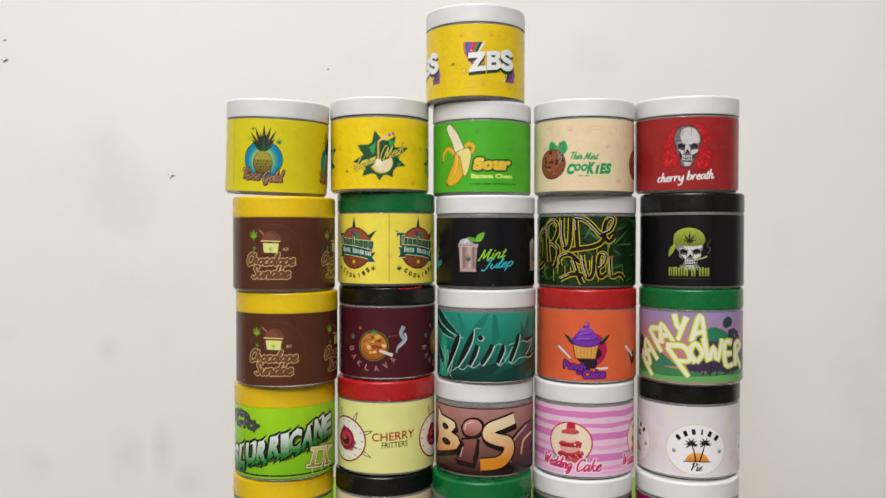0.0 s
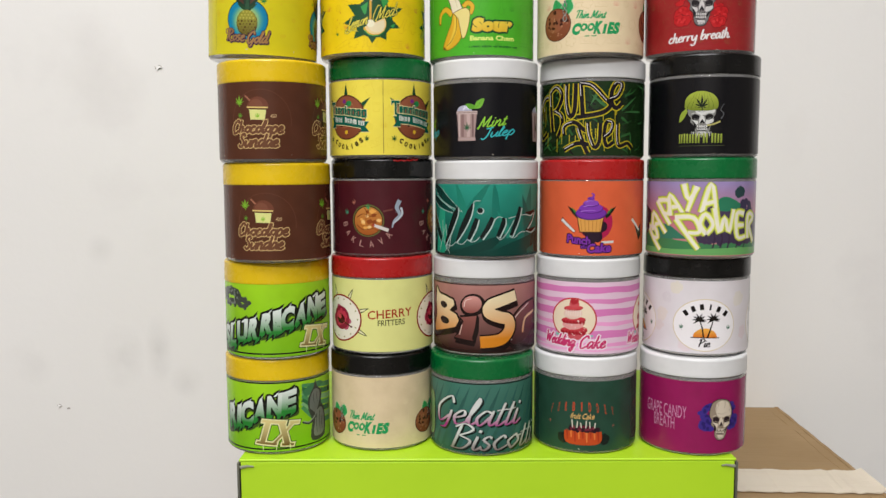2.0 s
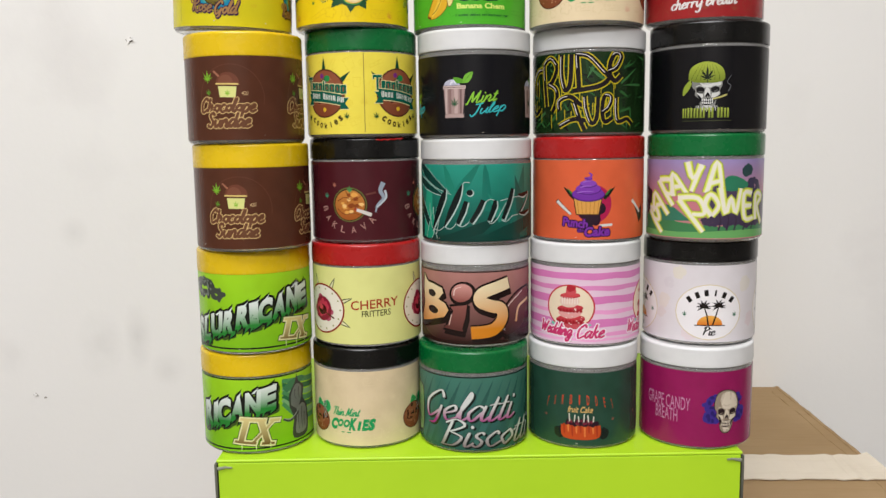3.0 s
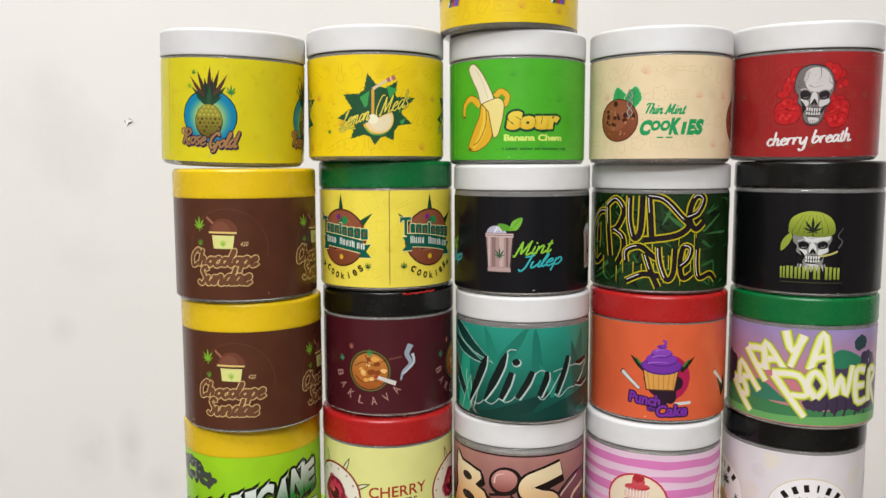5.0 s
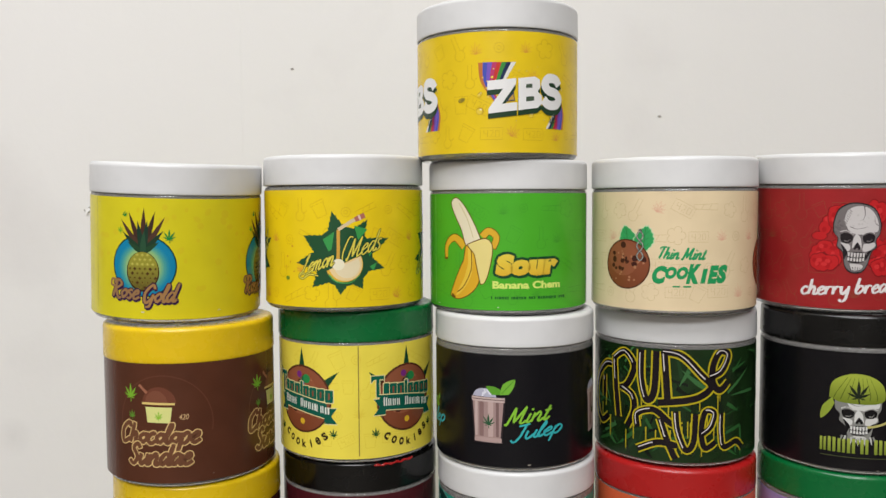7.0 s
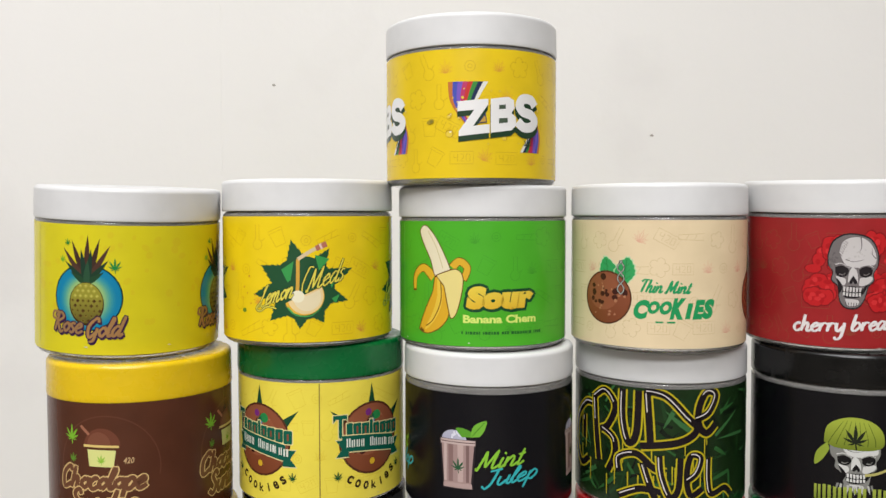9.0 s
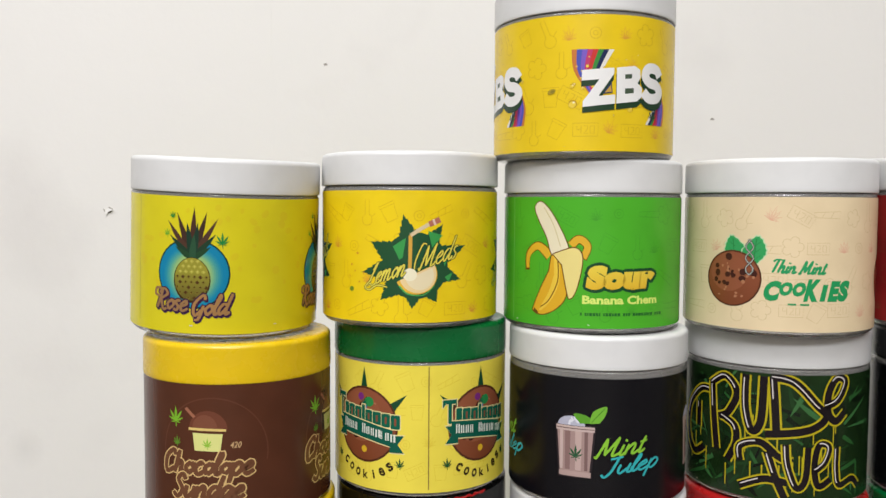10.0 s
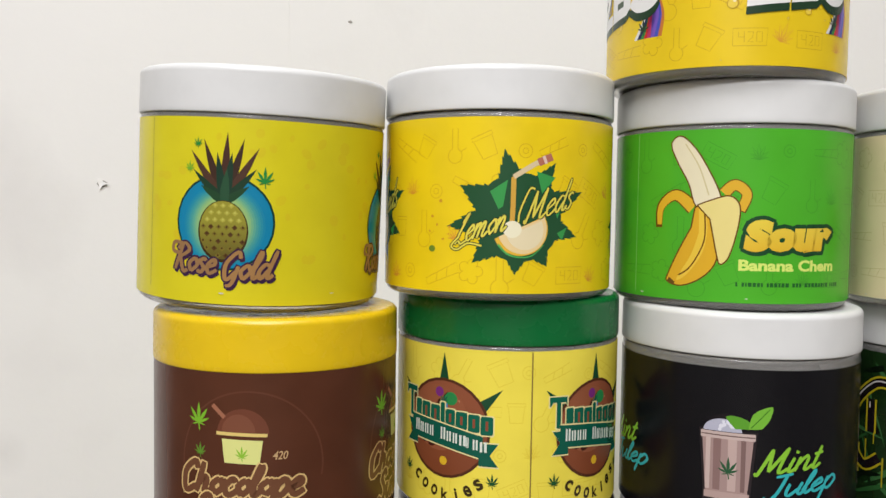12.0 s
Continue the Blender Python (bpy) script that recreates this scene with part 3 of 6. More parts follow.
        shape(dark, (-0.62, -0.18), (-0.5, -0.4), (-0.46, -0.66), (-0.34, -0.5), (-0.34, -0.4), (-0.5, -0.24))
        shape(dark, (0.66, -0.3), (0.48, -0.4), (0.42, -0.6), (0.5, -0.56))
        shape(dark, (-0.32, -0.44), (0.04, -0.4), (0.4, -0.44), (0.4, -0.66), (0.04, -0.74), (-0.3, -0.68))
        for k in range(6):
            x = -0.26 + 0.12 * k
            drop = 0.03 * math.cos((x - 0.04) * 4)
            self.poly([at(x - 0.047, -0.42 - drop * 0.3), at(x + 0.047, -0.42 - drop * 0.3), at(x + 0.036, -0.535 - drop), at(x - 0.036, -0.535 - drop)], bone)
            self.poly([at(x - 0.04, -0.56 - drop), at(x + 0.04, -0.56 - drop), at(x + 0.045, -0.66 - drop), at(x - 0.045, -0.66 - drop)], bone)
        for k in range(5):
            line(dark, 0.03, (-0.16 + 0.1 * k, -0.86), (-0.13 + 0.09 * k, -0.98))

    def cookie(self, u, v, ru, rv, seed):
        self.disc(u, v, ru * 1.06, rv * 1.06, ink("54301f"))
        self.disc(u, v, ru, rv, ink("7f4429", "93543a", v - rv, v + rv))
        self.disc(u - ru * 0.15, v + rv * 0.2, ru * 0.72, rv * 0.7, ink("95573b"))
        self.specks(u, v, ru * 0.82, rv * 0.82, ink("43221a"), 16, seed, ru * 0.11)
        self.specks(u, v, ru * 0.85, rv * 0.85, ink("b27a58"), 14, seed + 5, ru * 0.06)


# ---- the printed labels, jar by jar ----
def repeated(a, period, count, draw, first=0):
    for k in range(first, first + count):
        a.shift = k * period
        draw(a)
    a.end()
    a.shift = 0.0


def curve(*pts, n=6):
    """A smooth line through a few points."""
    out = []
    for i in range(len(pts) - 1):
        p0, p1, p2, p3 = pts[max(i - 1, 0)], pts[i], pts[i + 1], pts[min(i + 2, len(pts) - 1)]
        for k in range(n):
            t = k / n
            out.append(tuple(0.5 * (2 * b + (c - a) * t + (2 * a - 5 * b + 4 * c - d) * t * t + (3 * b - a - 3 * c + d) * t ** 3) for a, b, c, d in zip(p0, p1, p2, p3)))
    return out + [pts[-1]]


def blade(u, v, ang, length, width, bend=0.0):
    """A long pointed leaf outline from (u, v)."""
    ex, ey = math.cos(radians(ang)), math.sin(radians(ang))
    side = []
    for s, h in ((0, 0.45), (0.35, 0.5), (0.7, 0.3), (1, 0), (0.7, -0.3), (0.35, -0.5), (0, -0.45)):
        b = bend * s * s
        side.append((u + length * s * ex - (width * h + b) * ey, v + length * s * ey + (width * h + b) * ex))
    return side


def doodles(a, tone, seed, n=26, blush=None):
    """Faint line drawings set out in staggered rows on the ground of a label; some may be of a second tone."""
    rnd = random.Random(seed)
    a.begin("ground_pattern", "faint tone-on-tone line drawings", "stuff")
    first, rows = a.layer, 4
    cols = max(3, round(n / rows))
    for i in range(cols * rows):
        row, col = i % rows, i // rows
        u = -64 + 128 * (col + 0.5 * (row % 2) + 0.3 * rnd.random()) / cols
        v, s, k = 7 + 14.2 * row + 2.0 * rnd.random(), 3.2 + 0.9 * rnd.random(), (col * 3 + row * 2 + rnd.randrange(2)) % 7
        q = radians(rnd.choice((0, 0, -28, 24)))
        ink_now, count = (blush if blush and k == 4 else tone), [0]

        def line(*pts):
            a.layer = first + count[0] % 8
            count[0] += 1
            a.stroke([(u + s * (x * math.cos(q) - y * math.sin(q)), v + s * (x * math.sin(q) + y * math.cos(q))) for x, y in pts], 0.26, ink_now)

        def bow(cx, cy, r, a0=0, a1=360, m=14):
            line(*[(cx + r * math.cos(radians(a0 + (a1 - a0) * j / m)), cy + r * math.sin(radians(a0 + (a1 - a0) * j / m))) for j in range(m + 1)])
        if k == 0:
            bow(0, 0, 0.62)
            bow(0, 0, 0.25)
        elif k == 1:
            line((-1.5, -0.8), (1.5, -0.8), (1.6, 0.8), (-1.5, 0.8), (-1.5, -0.8))
            line((-1.0, 0.45), (-1.0, 0.0), (-0.5, 0.0))
            line((-0.5, 0.5), (-0.5, -0.5))
            line((-0.2, 0.45), (0.3, 0.45), (0.25, 0.0), (-0.2, -0.45), (0.35, -0.45))
            line((0.6, 0.45), (1.1, 0.45), (1.1, -0.45), (0.6, -0.45), (0.6, 0.45))
        elif k == 2:
            line((-0.3, -0.35), (-0.3, 1.7), (0.3, 1.7), (0.3, -0.35))
            bow(0, -1.0, 0.75, 68, -248)
            line((0.6, -0.6), (1.2, -0.2))
        elif k == 3:
            line((-1.7, -0.3), (1.7, -0.45), (1.75, 0.45), (-1.7, 0.3), (-1.7, -0.3))
            line((-0.7, -0.3), (-0.3, 0.35))
            line((0.4, -0.38), (0.8, 0.38))
        elif k == 4:
            for j, b in enumerate((-75, -48, -22, 4, 30, 56, 80)):
                d = radians(90 + b)
                e = 1.75 - abs(b) / 90
                line((0, -0.6), (e * 0.5 * math.cos(d + 0.16), e * 0.5 * math.sin(d + 0.16) - 0.5), (e * math.cos(d), e * math.sin(d) - 0.6), (e * 0.5 * math.cos(d - 0.16), e * 0.5 * math.sin(d - 0.16) - 0.5), (0, -0.6))
        elif k == 5:
            line((-0.7, -1), (0.7, -1), (0.9, 0.8), (-0.9, 0.8), (-0.7, -1))
            line((-1.0, 0.8), (-1.0, 1.15), (1.0, 1.15), (1.0, 0.8))
        else:
            for j in range(5):
                bow(0.75 * math.cos(j * 1.257), 0.75 * math.sin(j * 1.257), 0.5, j * 72 - 110, j * 72 + 110, 8)
    a.layer = first + 9
    a.end()


def seam(a, u, colour, w=0.4):
    a.begin("label_seam", "overlapping edge of the wrapped label")
    a.box(u - w / 2, 0.3, u + w / 2, 58.6, ink(colour))
    a.end()


def art_pineapple(a):
    a.begin("ground_pattern", "faint orange and green mottling", "stuff")
    a.specks(0, 30, 60, 24, ink("decb22"), 60, 3, 1.8)
    a.end()
    seam(a, -41.6, "b3a92a")

    def fruit(a):
        a.begin("pineapple_motif", "pineapple on a blue disc")
        a.disc(-11.8, 23.3, 16.6, 15.6, ink("0e3f33"))
        a.disc(-11.8, 23.3, 15.9, 14.9, ink("0d84ad"))
        for k, c in enumerate(("1a89ab", "2890a6", "3898a0", "4aa09a", "5ea993", "74b28a", "8abb7f", "9cc276")):
            a.disc(-11.8, 22.3, 13.6 - 0.75 * k, 13.2 - 0.6 * k, ink(c))
        for ang, ln, w, c in ((90, 21, 3.4, "4a2f25"), (72, 20, 3.2, "3f2c22"), (112, 20, 3.2, "432d23"), (57, 19.5, 3.0, "50362a"), (128, 19, 3.0, "50362a"), (45, 14, 2.8, "1f3d2a"),
                              (140, 14, 2.8, "1f3d2a"), (80, 15, 3.2, "1e3b2c"), (102, 15, 3.2, "1e3b2c"), (30, 9, 2.6, "23472c"), (152, 9, 2.6, "23472c"), (90, 10, 3.0, "2b5238")):
            a.poly(blade(-11.6, 30, ang, ln * 1.06, w, 0.6 if ang < 90 else -0.6), ink(c))
        a.disc(-11.9, 20.4, 8.3, 10.0, ink("3d2b16"))
        a.disc(-11.9, 20.8, 7.8, 9.4, ink("46341a", "9a9434", 11, 28))
        for i in range(8):
            for j in range(6):
                u, v = -11.9 + (j - 2.5 + 0.5 * (i % 2)) * 2.6, 12.6 + i * 2.3
                if ((u + 11.9) / 7.2) ** 2 + ((v - 20.8) / 8.8) ** 2 < 1:
                    a.poly([(u - 1.0, v), (u, v - 0.9), (u + 1.0, v), (u, v + 0.9)], ink("b3ad45" if i > 4 else ("7d6f28" if (i * 5 + j) % 3 else "5a3f1c")))
                    a.poly([(u - 0.4, v + 0.1), (u, v - 0.3), (u + 0.4, v + 0.1), (u, v + 0.6)], ink("c6bf5c" if i > 4 else "4a3016"))
        a.begin("leaf_motif", "small green fan leaves")
        a.leaf(-21, 48.6, 2.8, ink("2f8a34"))
        a.begin("leaf_motif", "small green fan leaves")
        a.leaf(-23.8, 40.8, 3.0, ink("7cb52e"))
        a.begin("leaf_motif", "small green fan leaves")
        a.leaf(1.1, 38.4, 5.2, ink("278a3e"))
        a.begin("lettering", "brown lettering outlined in purple")
        a.penned("Rose", -29.4, 6.4, -11.6, 15.6, ink("9a744c"), ink("3a2140"), 0.55, 1.35, 0.7, lean=0.25, slope=-0.05, drop=(ink("3a2140"), 0.5, -0.9))
        a.penned("Gold", -12.2, 3.4, 6.6, 14.6, ink("a67c4c"), ink("3a2140"), 0.55, 1.35, 0.7, lean=0.25, slope=0.06, drop=(ink("3a2140"), 0.5, -0.9))
        a.stroke(curve((-26.6, 12.6), (-29.6, 13.2), (-29.0, 16.0), (-25, 15.6)), 1.2, ink("9a744c"))
    repeated(a, 71.8, 2, fruit)


def art_lemon(a):
    doodles(a, ink("dab01a"), 5, 44, ink("e2a034"))

    def wedge(a):
        g = ink("245233")
        a.begin("lemon_motif", "dark green jagged leaf with a cut lemon and a straw")
        a.disc(1.2, 27.3, 15.4, 15.2, g)
        for u, v, w in ((-4.3, 50.5, 8), (14.1, 46.2, 6.6), (26, 36.4, 8), (23.5, 20.6, 7), (11.3, 10.4, 7), (-0.3, 7.6, 7), (-15, 11.4, 8), (-24.3, 23.9, 8), (-19.6, 38.1, 9)):
            ang = math.atan2(v - 27.3, u - 1.2)
            cu, cv, nx, ny = 1.2 + 13 * math.cos(ang), 27.3 + 13 * math.sin(ang), -math.sin(ang), math.cos(ang)
            pts = []
            for s, sg in ((0, 1), (0.3, 1), (0.27, 0.84), (0.55, 0.66), (0.52, 0.5), (0.78, 0.36), (0.76, 0.24), (1, 0), (0.76, -0.24), (0.78, -0.36), (0.52, -0.5), (0.55, -0.66), (0.27, -0.84), (0.3, -1), (0, -1)):
                pts.append((cu + (u - cu) * s + nx * w * 0.5 * sg, cv + (v - cv) * s + ny * w * 0.5 * sg))
            a.poly(pts, g)
        for p in (((-9, 36), (-3, 40), (-4.5, 31), (-6, 30)), ((7, 43), (14, 41), (9, 35.5)), ((14, 30), (18, 34), (15, 27)), ((15, 22), (19, 24), (17, 19.5))):
            a.poly(p, ink("3c9c4e"))
        a.disc(1.8, 23.2, 9.6, 9.0, ink("e9b93c"), 195, 385, turn=6)
        a.disc(2.4, 23.4, 8.6, 8.6, ink("f0d59c"), 190, 380, turn=8)
        a.disc(3.2, 23.0, 6.6, 6.8, ink("efe0b8"), 190, 380, turn=8)
        a.stroke(curve((-6, 18), (-2, 14.4), (5, 14), (10, 18)), 0.8, ink("4fae58"), 0.3)
        a.stroke(curve((-2, 22), (-1.2, 28), (-1, 41), n=4), 1.7, ink("d7a743"))
        a.stroke(curve((-1, 41), (5.8, 45.2), (9, 46.6), n=4), 1.7, ink("dfc9a0"))
        a.stroke([(7.5, 46), (12.6, 48.2)], 2.6, ink("b8725e"))
        a.stroke([(9.4, 46.8), (10.4, 47.2)], 2.7, ink("e9c9b8"))
        a.disc(-1.2, 23.2, 3.2, 2.9, ink("f6efcf"))
        a.begin("lettering", "pale yellow script lettering edged in black")
        a.penned("Lemon", -21.5, 20.2, -0.6, 31.0, ink("e6d957"), ink("1d2b1c"), 0.3, 0.75, 0.6, lean=0.3, slope=0.30)
        for c, w in (("1d2b1c", 1.2), ("e6d957", 0.65)):
            a.stroke(curve((-19.6, 20.4), (-22.4, 17.2), (-20.2, 16.0), (-16.4, 18.2), (-11.6, 17.4)), w, ink(c))
        a.penned("Meds", 2.6, 28.6, 23.6, 39.6, ink("e6d957"), ink("1d2b1c"), 0.3, 0.75, 0.6, lean=0.3, slope=0.30)
        for c, w in (("1d2b1c", 1.1), ("e6d957", 0.6)):
            a.stroke(curve((0.8, 25.6), (1.4, 29.6), (4.6, 36.8), (6.6, 37.0)), w, ink(c))
    repeated(a, 70.9, 3, wedge, -1)
    a.begin("stain", "small printed flecks")
    a.specks(-29, 24, 6, 10, ink("d69a2a"), 8, 2, 0.6)
    a.disc(-30, 16, 1.3, 1.1, ink("6f8a2a"))
    a.end()


def art_sour(a):
    doodles(a, ink("45a12a"), 9, 40)
    seam(a, -48.8, "86c86a", 0.3)
    out = ink("6b4312")
    a.begin("banana_motif", "half-peeled banana")

    def outlined(pts, col, w=0.5):
        a.poly(pts, ink(col))
        a.stroke(list(pts) + [pts[0]], w, out)
    a.stroke(curve((-37.7, 24.4), (-37.0, 32), (-31, 36.0), (-24.7, 31.5)), 2.6, out, 2.0)
    a.stroke(curve((-37.5, 25.4), (-36.8, 32), (-31, 36.0), (-24.7, 31.5)), 1.8, ink("e5b62f"), 2.4)
    a.stroke(curve((-14.4, 36.6), (-10.8, 39.6), (-6.9, 36.4), (-8.8, 30.5)), 4.4, out, 0.8)
    a.stroke(curve((-14.4, 36.6), (-10.8, 39.6), (-6.9, 36.4), (-8.8, 30.9)), 3.6, ink("e2b232"), 0.8)
    outlined(curve((-33.4, 54.4), (-31.4, 56.6), (-28, 56), (-22.1, 49.2), (-15.3, 35.4), (-19, 33), (-23.7, 32.1), (-26.5, 40), (-30.2, 46.5), (-33, 52), n=4), "efe6c6")
    a.stroke(curve((-28, 54), (-23, 46), (-19.4, 36)), 0.5, ink("d9cc9c"))
    outlined(curve((-24.1, 31.5), (-20.8, 32.5), (-17.6, 26), (-15.9, 18.4), (-16.8, 12), (-21.3, 6.9), (-28.2, 3.9), (-33.7, 5.2), (-33.4, 8), (-29.5, 16.5), (-25.2, 24.6), n=4), "e3b12c")
    a.poly(curve((-22.6, 31), (-20.9, 32), (-19.6, 25), (-21, 16), (-26, 8.4), (-30.2, 6), (-25, 15), (-22.4, 23), n=4), ink("efca45"))
    a.stroke(curve((-20.6, 30), (-20.6, 20), (-25, 11), (-29.5, 7.5)), 0.5, out)
    a.poly([(-33.9, 5.0), (-31.4, 3.8), (-30.6, 5.0), (-33.0, 6.8)], ink("6b4a1c"))
    outlined(curve((-23.3, 32.5), (-18, 34.5), (-12.5, 35.8), (-9.1, 32.5), (-9.5, 24.8), (-12.1, 15), (-14.8, 12), (-16.2, 15), (-18.8, 27.6), n=4), "eedd8c")
    a.begin("lettering", "yellow lettering with a dark green outline")
    a.text("Sour", -8.0, 16.4, 27.4, 28.0, ink("e6b32a", "ecd24a", 15, 28), ink("1b4a2a"), 1.4, lean=0.15, bold=0.085, slope=0.015, drop=(ink("1b4a2a"), 0.8, -1.4))
    a.text("Banana Chem", -9.0, 10.0, 28.0, 14.0, ink("dff07a"), bold=0.04)
    rnd = random.Random(4)
    u = -9.8
    while u < 30:
        w = 0.5 + rnd.random() * 0.8
        a.box(u, 4.6, u + w, 6.0, ink("24652a"))
        u += w + 0.35 + (1.0 if rnd.random() < 0.15 else 0)
    a.end()


def thin_cookie(a, u, v, ru, rv):
    a.begin("cookie_motif", "chocolate chip cookie under two mint leaves")
    for s in (-1, 1):
        du = u + ru * (0.1 if s < 0 else 0.75)
        rim = curve((du, v + rv * 0.45), (du - ru * 0.42, v + rv * 1.0), (du + s * ru * 0.15, v + rv * 1.62), (du + ru * 0.45, v + rv * 1.0), (du, v + rv * 0.45), n=8)[:-1]
        mu, mv = du, v + rv
        a.poly([(mu + (p - mu) * (1.10 if i % 2 else 1.0), mv + (q - mv) * (1.08 if i % 2 else 1.0)) for i, (p, q) in enumerate(rim)], ink("bfe0b4"))
        a.poly([(mu + (p - mu) * (1.0 if i % 2 else 0.92), mv + (q - mv) * (1.0 if i % 2 else 0.93)) for i, (p, q) in enumerate(rim)], ink("37a35c"))
        a.stroke([(du, v + rv * 0.5), (du + s * ru * 0.1, v + rv * 1.5)], 0.4, ink("2c854a"))
        for j in range(3):
            a.stroke([(du, v + rv * (0.7 + 0.25 * j)), (du + s * ru * 0.24, v + rv * (0.88 + 0.25 * j))], 0.25, ink("2c854a"))
    a.cookie(u, v, ru, rv, 11)
    c = u + ru * 0.62
    for ph in (0, math.pi):
        a.stroke([(c + ru * 0.14 * math.sin(ph + t * 0.9), v + rv * (0.15 + t * 0.12)) for t in range(12)], 0.95, ink("23231f"))
        a.stroke([(c + ru * 0.14 * math.sin(ph + t * 0.9), v + rv * (0.15 + t * 0.12)) for t in range(12)], 0.4, ink("b9bdb4"))


def art_thin(a):
    doodles(a, ink("d8c197"), 12, 44, ink("e4b498"))

    def one(a):
        thin_cookie(a, -28.4, 22.2, 12.6, 12.2)
        a.begin("lettering", "mint green lettering")
        a.penned("Thin Mint", -12, 25.4, 13.8, 31.4, ink("2f9f62"), weight=1.1, thin=0.55, lean=0.35, slope=-0.02)
        for ch, u0, v0, u1, v1 in (("C", -15.1, 12.8, -6.4, 22.0), ("O", -8.3, 15.4, -1.4, 21.6), ("O", -2.9, 15.2, 4.2, 21.6), ("K", 2.3, 13.0, 10.6, 23.0), ("I", 9.4, 13.2, 13.4, 20.6), ("E", 13.0, 13.0, 19.6, 22.2), ("S", 17.5, 13.0, 25.0, 22.4)):
            a.text(ch, u0, v0, u1, v1, ink("259a5a"), lean=0.22, bold=0.075)
        a.box(-4, 11.2, -0.5, 12.0, ink("259a5a"))
        a.box(1.2, 11.2, 5, 12.0, ink("259a5a"))
    repeated(a, 88, 2, one)


def art_thin_low(a):
    doodles(a, ink("e6d3ac"), 17, 44)

    def one(a):
        thin_cookie(a, -46, 16.8, 12, 10.2)
        a.begin("lettering", "mint green lettering")
        a.penned("Thin Mint", -30, 22.8, -4.4, 29.6, ink("2f9f62"), weight=1.1, thin=0.55, lean=0.35)
        for ch, u0, v0, u1, v1 in (("C", -32.3, 10.8, -23.8, 20.4), ("O", -25.7, 13.4, -19.0, 20.0), ("O", -20.5, 13.2, -13.6, 20.0), ("K", -15.5, 11.0, -7.4, 21.4), ("I", -8.6, 11.2, -4.6, 18.8), ("E", -5.0, 11.0, 1.6, 20.4), ("S", -0.5, 11.0, 7.0, 20.8)):
            a.text(ch, u0, v0, u1, v1, ink("259a5a"), lean=0.22, bold=0.075)
        a.box(-22, 9.0, -19, 9.8, ink("259a5a"))
        a.box(-17, 9.0, -13.5, 9.8, ink("259a5a"))
    repeated(a, 89, 2, one)


def art_cherry(a):
    doodles(a, ink("93402f"), 23, 50)
    a.begin("smoke_motif", "bright red smoke clouds")
    for u, v, ru, rv, k in ((-11, 38, 5, 12, 1), (13, 38, 6, 13, 2), (-13, 28, 5, 6, 3), (15, 26, 6, 7, 4), (-7, 46, 4, 5, 5), (9, 48, 5, 4, 6), (-14, 24, 5, 2, 8), (14, 22, 5, 2, 9)):
        a.cloud(u, v, ru, rv, ink("84181b"), 8, k, 3.25)
        a.cloud(u, v, ru, rv, ink("c42226"), 8, k, 2.8)
        a.cloud(u, v, ru * 0.9, rv * 0.9, ink("b01a1f"), 5, k + 20, 1.5)
        a.cloud(u, v, ru * 0.8, rv * 0.8, ink("d43033"), 4, k + 40, 1.2)
    a.begin("skull_motif", "grey bone emblem")
    a.skull(0.9, 35.9, 11.2, 16.6, ink("cfcac8"), ink("777070"), ink("241f22"), -3)
    a.specks(-7.2, 40.6, 2.0, 5, ink("6a6464"), 16, 7, 0.5)
    a.specks(3, 45, 6, 5, ink("c2bdba"), 12, 5, 0.5)
    a.begin("lettering", "white lettering")
    a.penned("cherry breath", -24.4, 4.5, 24.4, 16.1, ink("ece6e4"), weight=1.4, thin=0.45, lean=0.12, slope=0.06)
    a.end()


def art_choc(a):
    def sundae(a):
        a.begin("halo", "faint brown ring")
        a.ring(-9, 27, 24, 24, 0.6, ink("633a29"), -10, 195)
        a.begin("leaf_motif", "small green fan leaves")
        a.leaf(-26.5, 42.4, 6.8, ink("7db92e"))
        a.begin("leaf_motif", "small green fan leaves")
        a.leaf(-25.9, 31.4, 3.8, ink("5f8f2c"))
        a.begin("tub_motif", "cream tub of chocolate ice with a straw")
        a.disc(-11.0, 37.2, 8.6, 8.2, ink("70402e"), 0, 180)
        a.disc(-12.4, 37.6, 5.6, 6.0, ink("7d4c38"), 0, 180)
        a.stroke([(-21.2, 46.3), (-17.0, 42.4)], 1.4, ink("a36a50"))
        a.stroke([(-19.8, 37.3), (-3.0, 36.9)], 1.1, ink("e3c878"))
        a.poly([(-17.9, 35.6), (-4.4, 35.2), (-5.5, 27.4), (-17, 27.8)], ink("dfe08c"))
        a.leaf(-11.2, 31.0, 3.8, ink("8fbf3a"))
        a.begin("lettering", "brown lettering with a gold outline")
        a.text("420", -1.4, 29.0, 3.8, 31.8, ink("c9a878"), lean=0.2)
        a.penned("Chocolope", -34.0, 13.0, 10.6, 27.4, ink("6f4730"), ink("dcbb7c"), 0.55, 2.2, 0.85, lean=0.2)
        a.penned("Sundae", -28.6, 6.6, 6.6, 17.0, ink("6f4730"), ink("dcbb7c"), 0.55, 2.2, 0.85, lean=0.2)
    repeated(a, 68.3, 2, sundae)


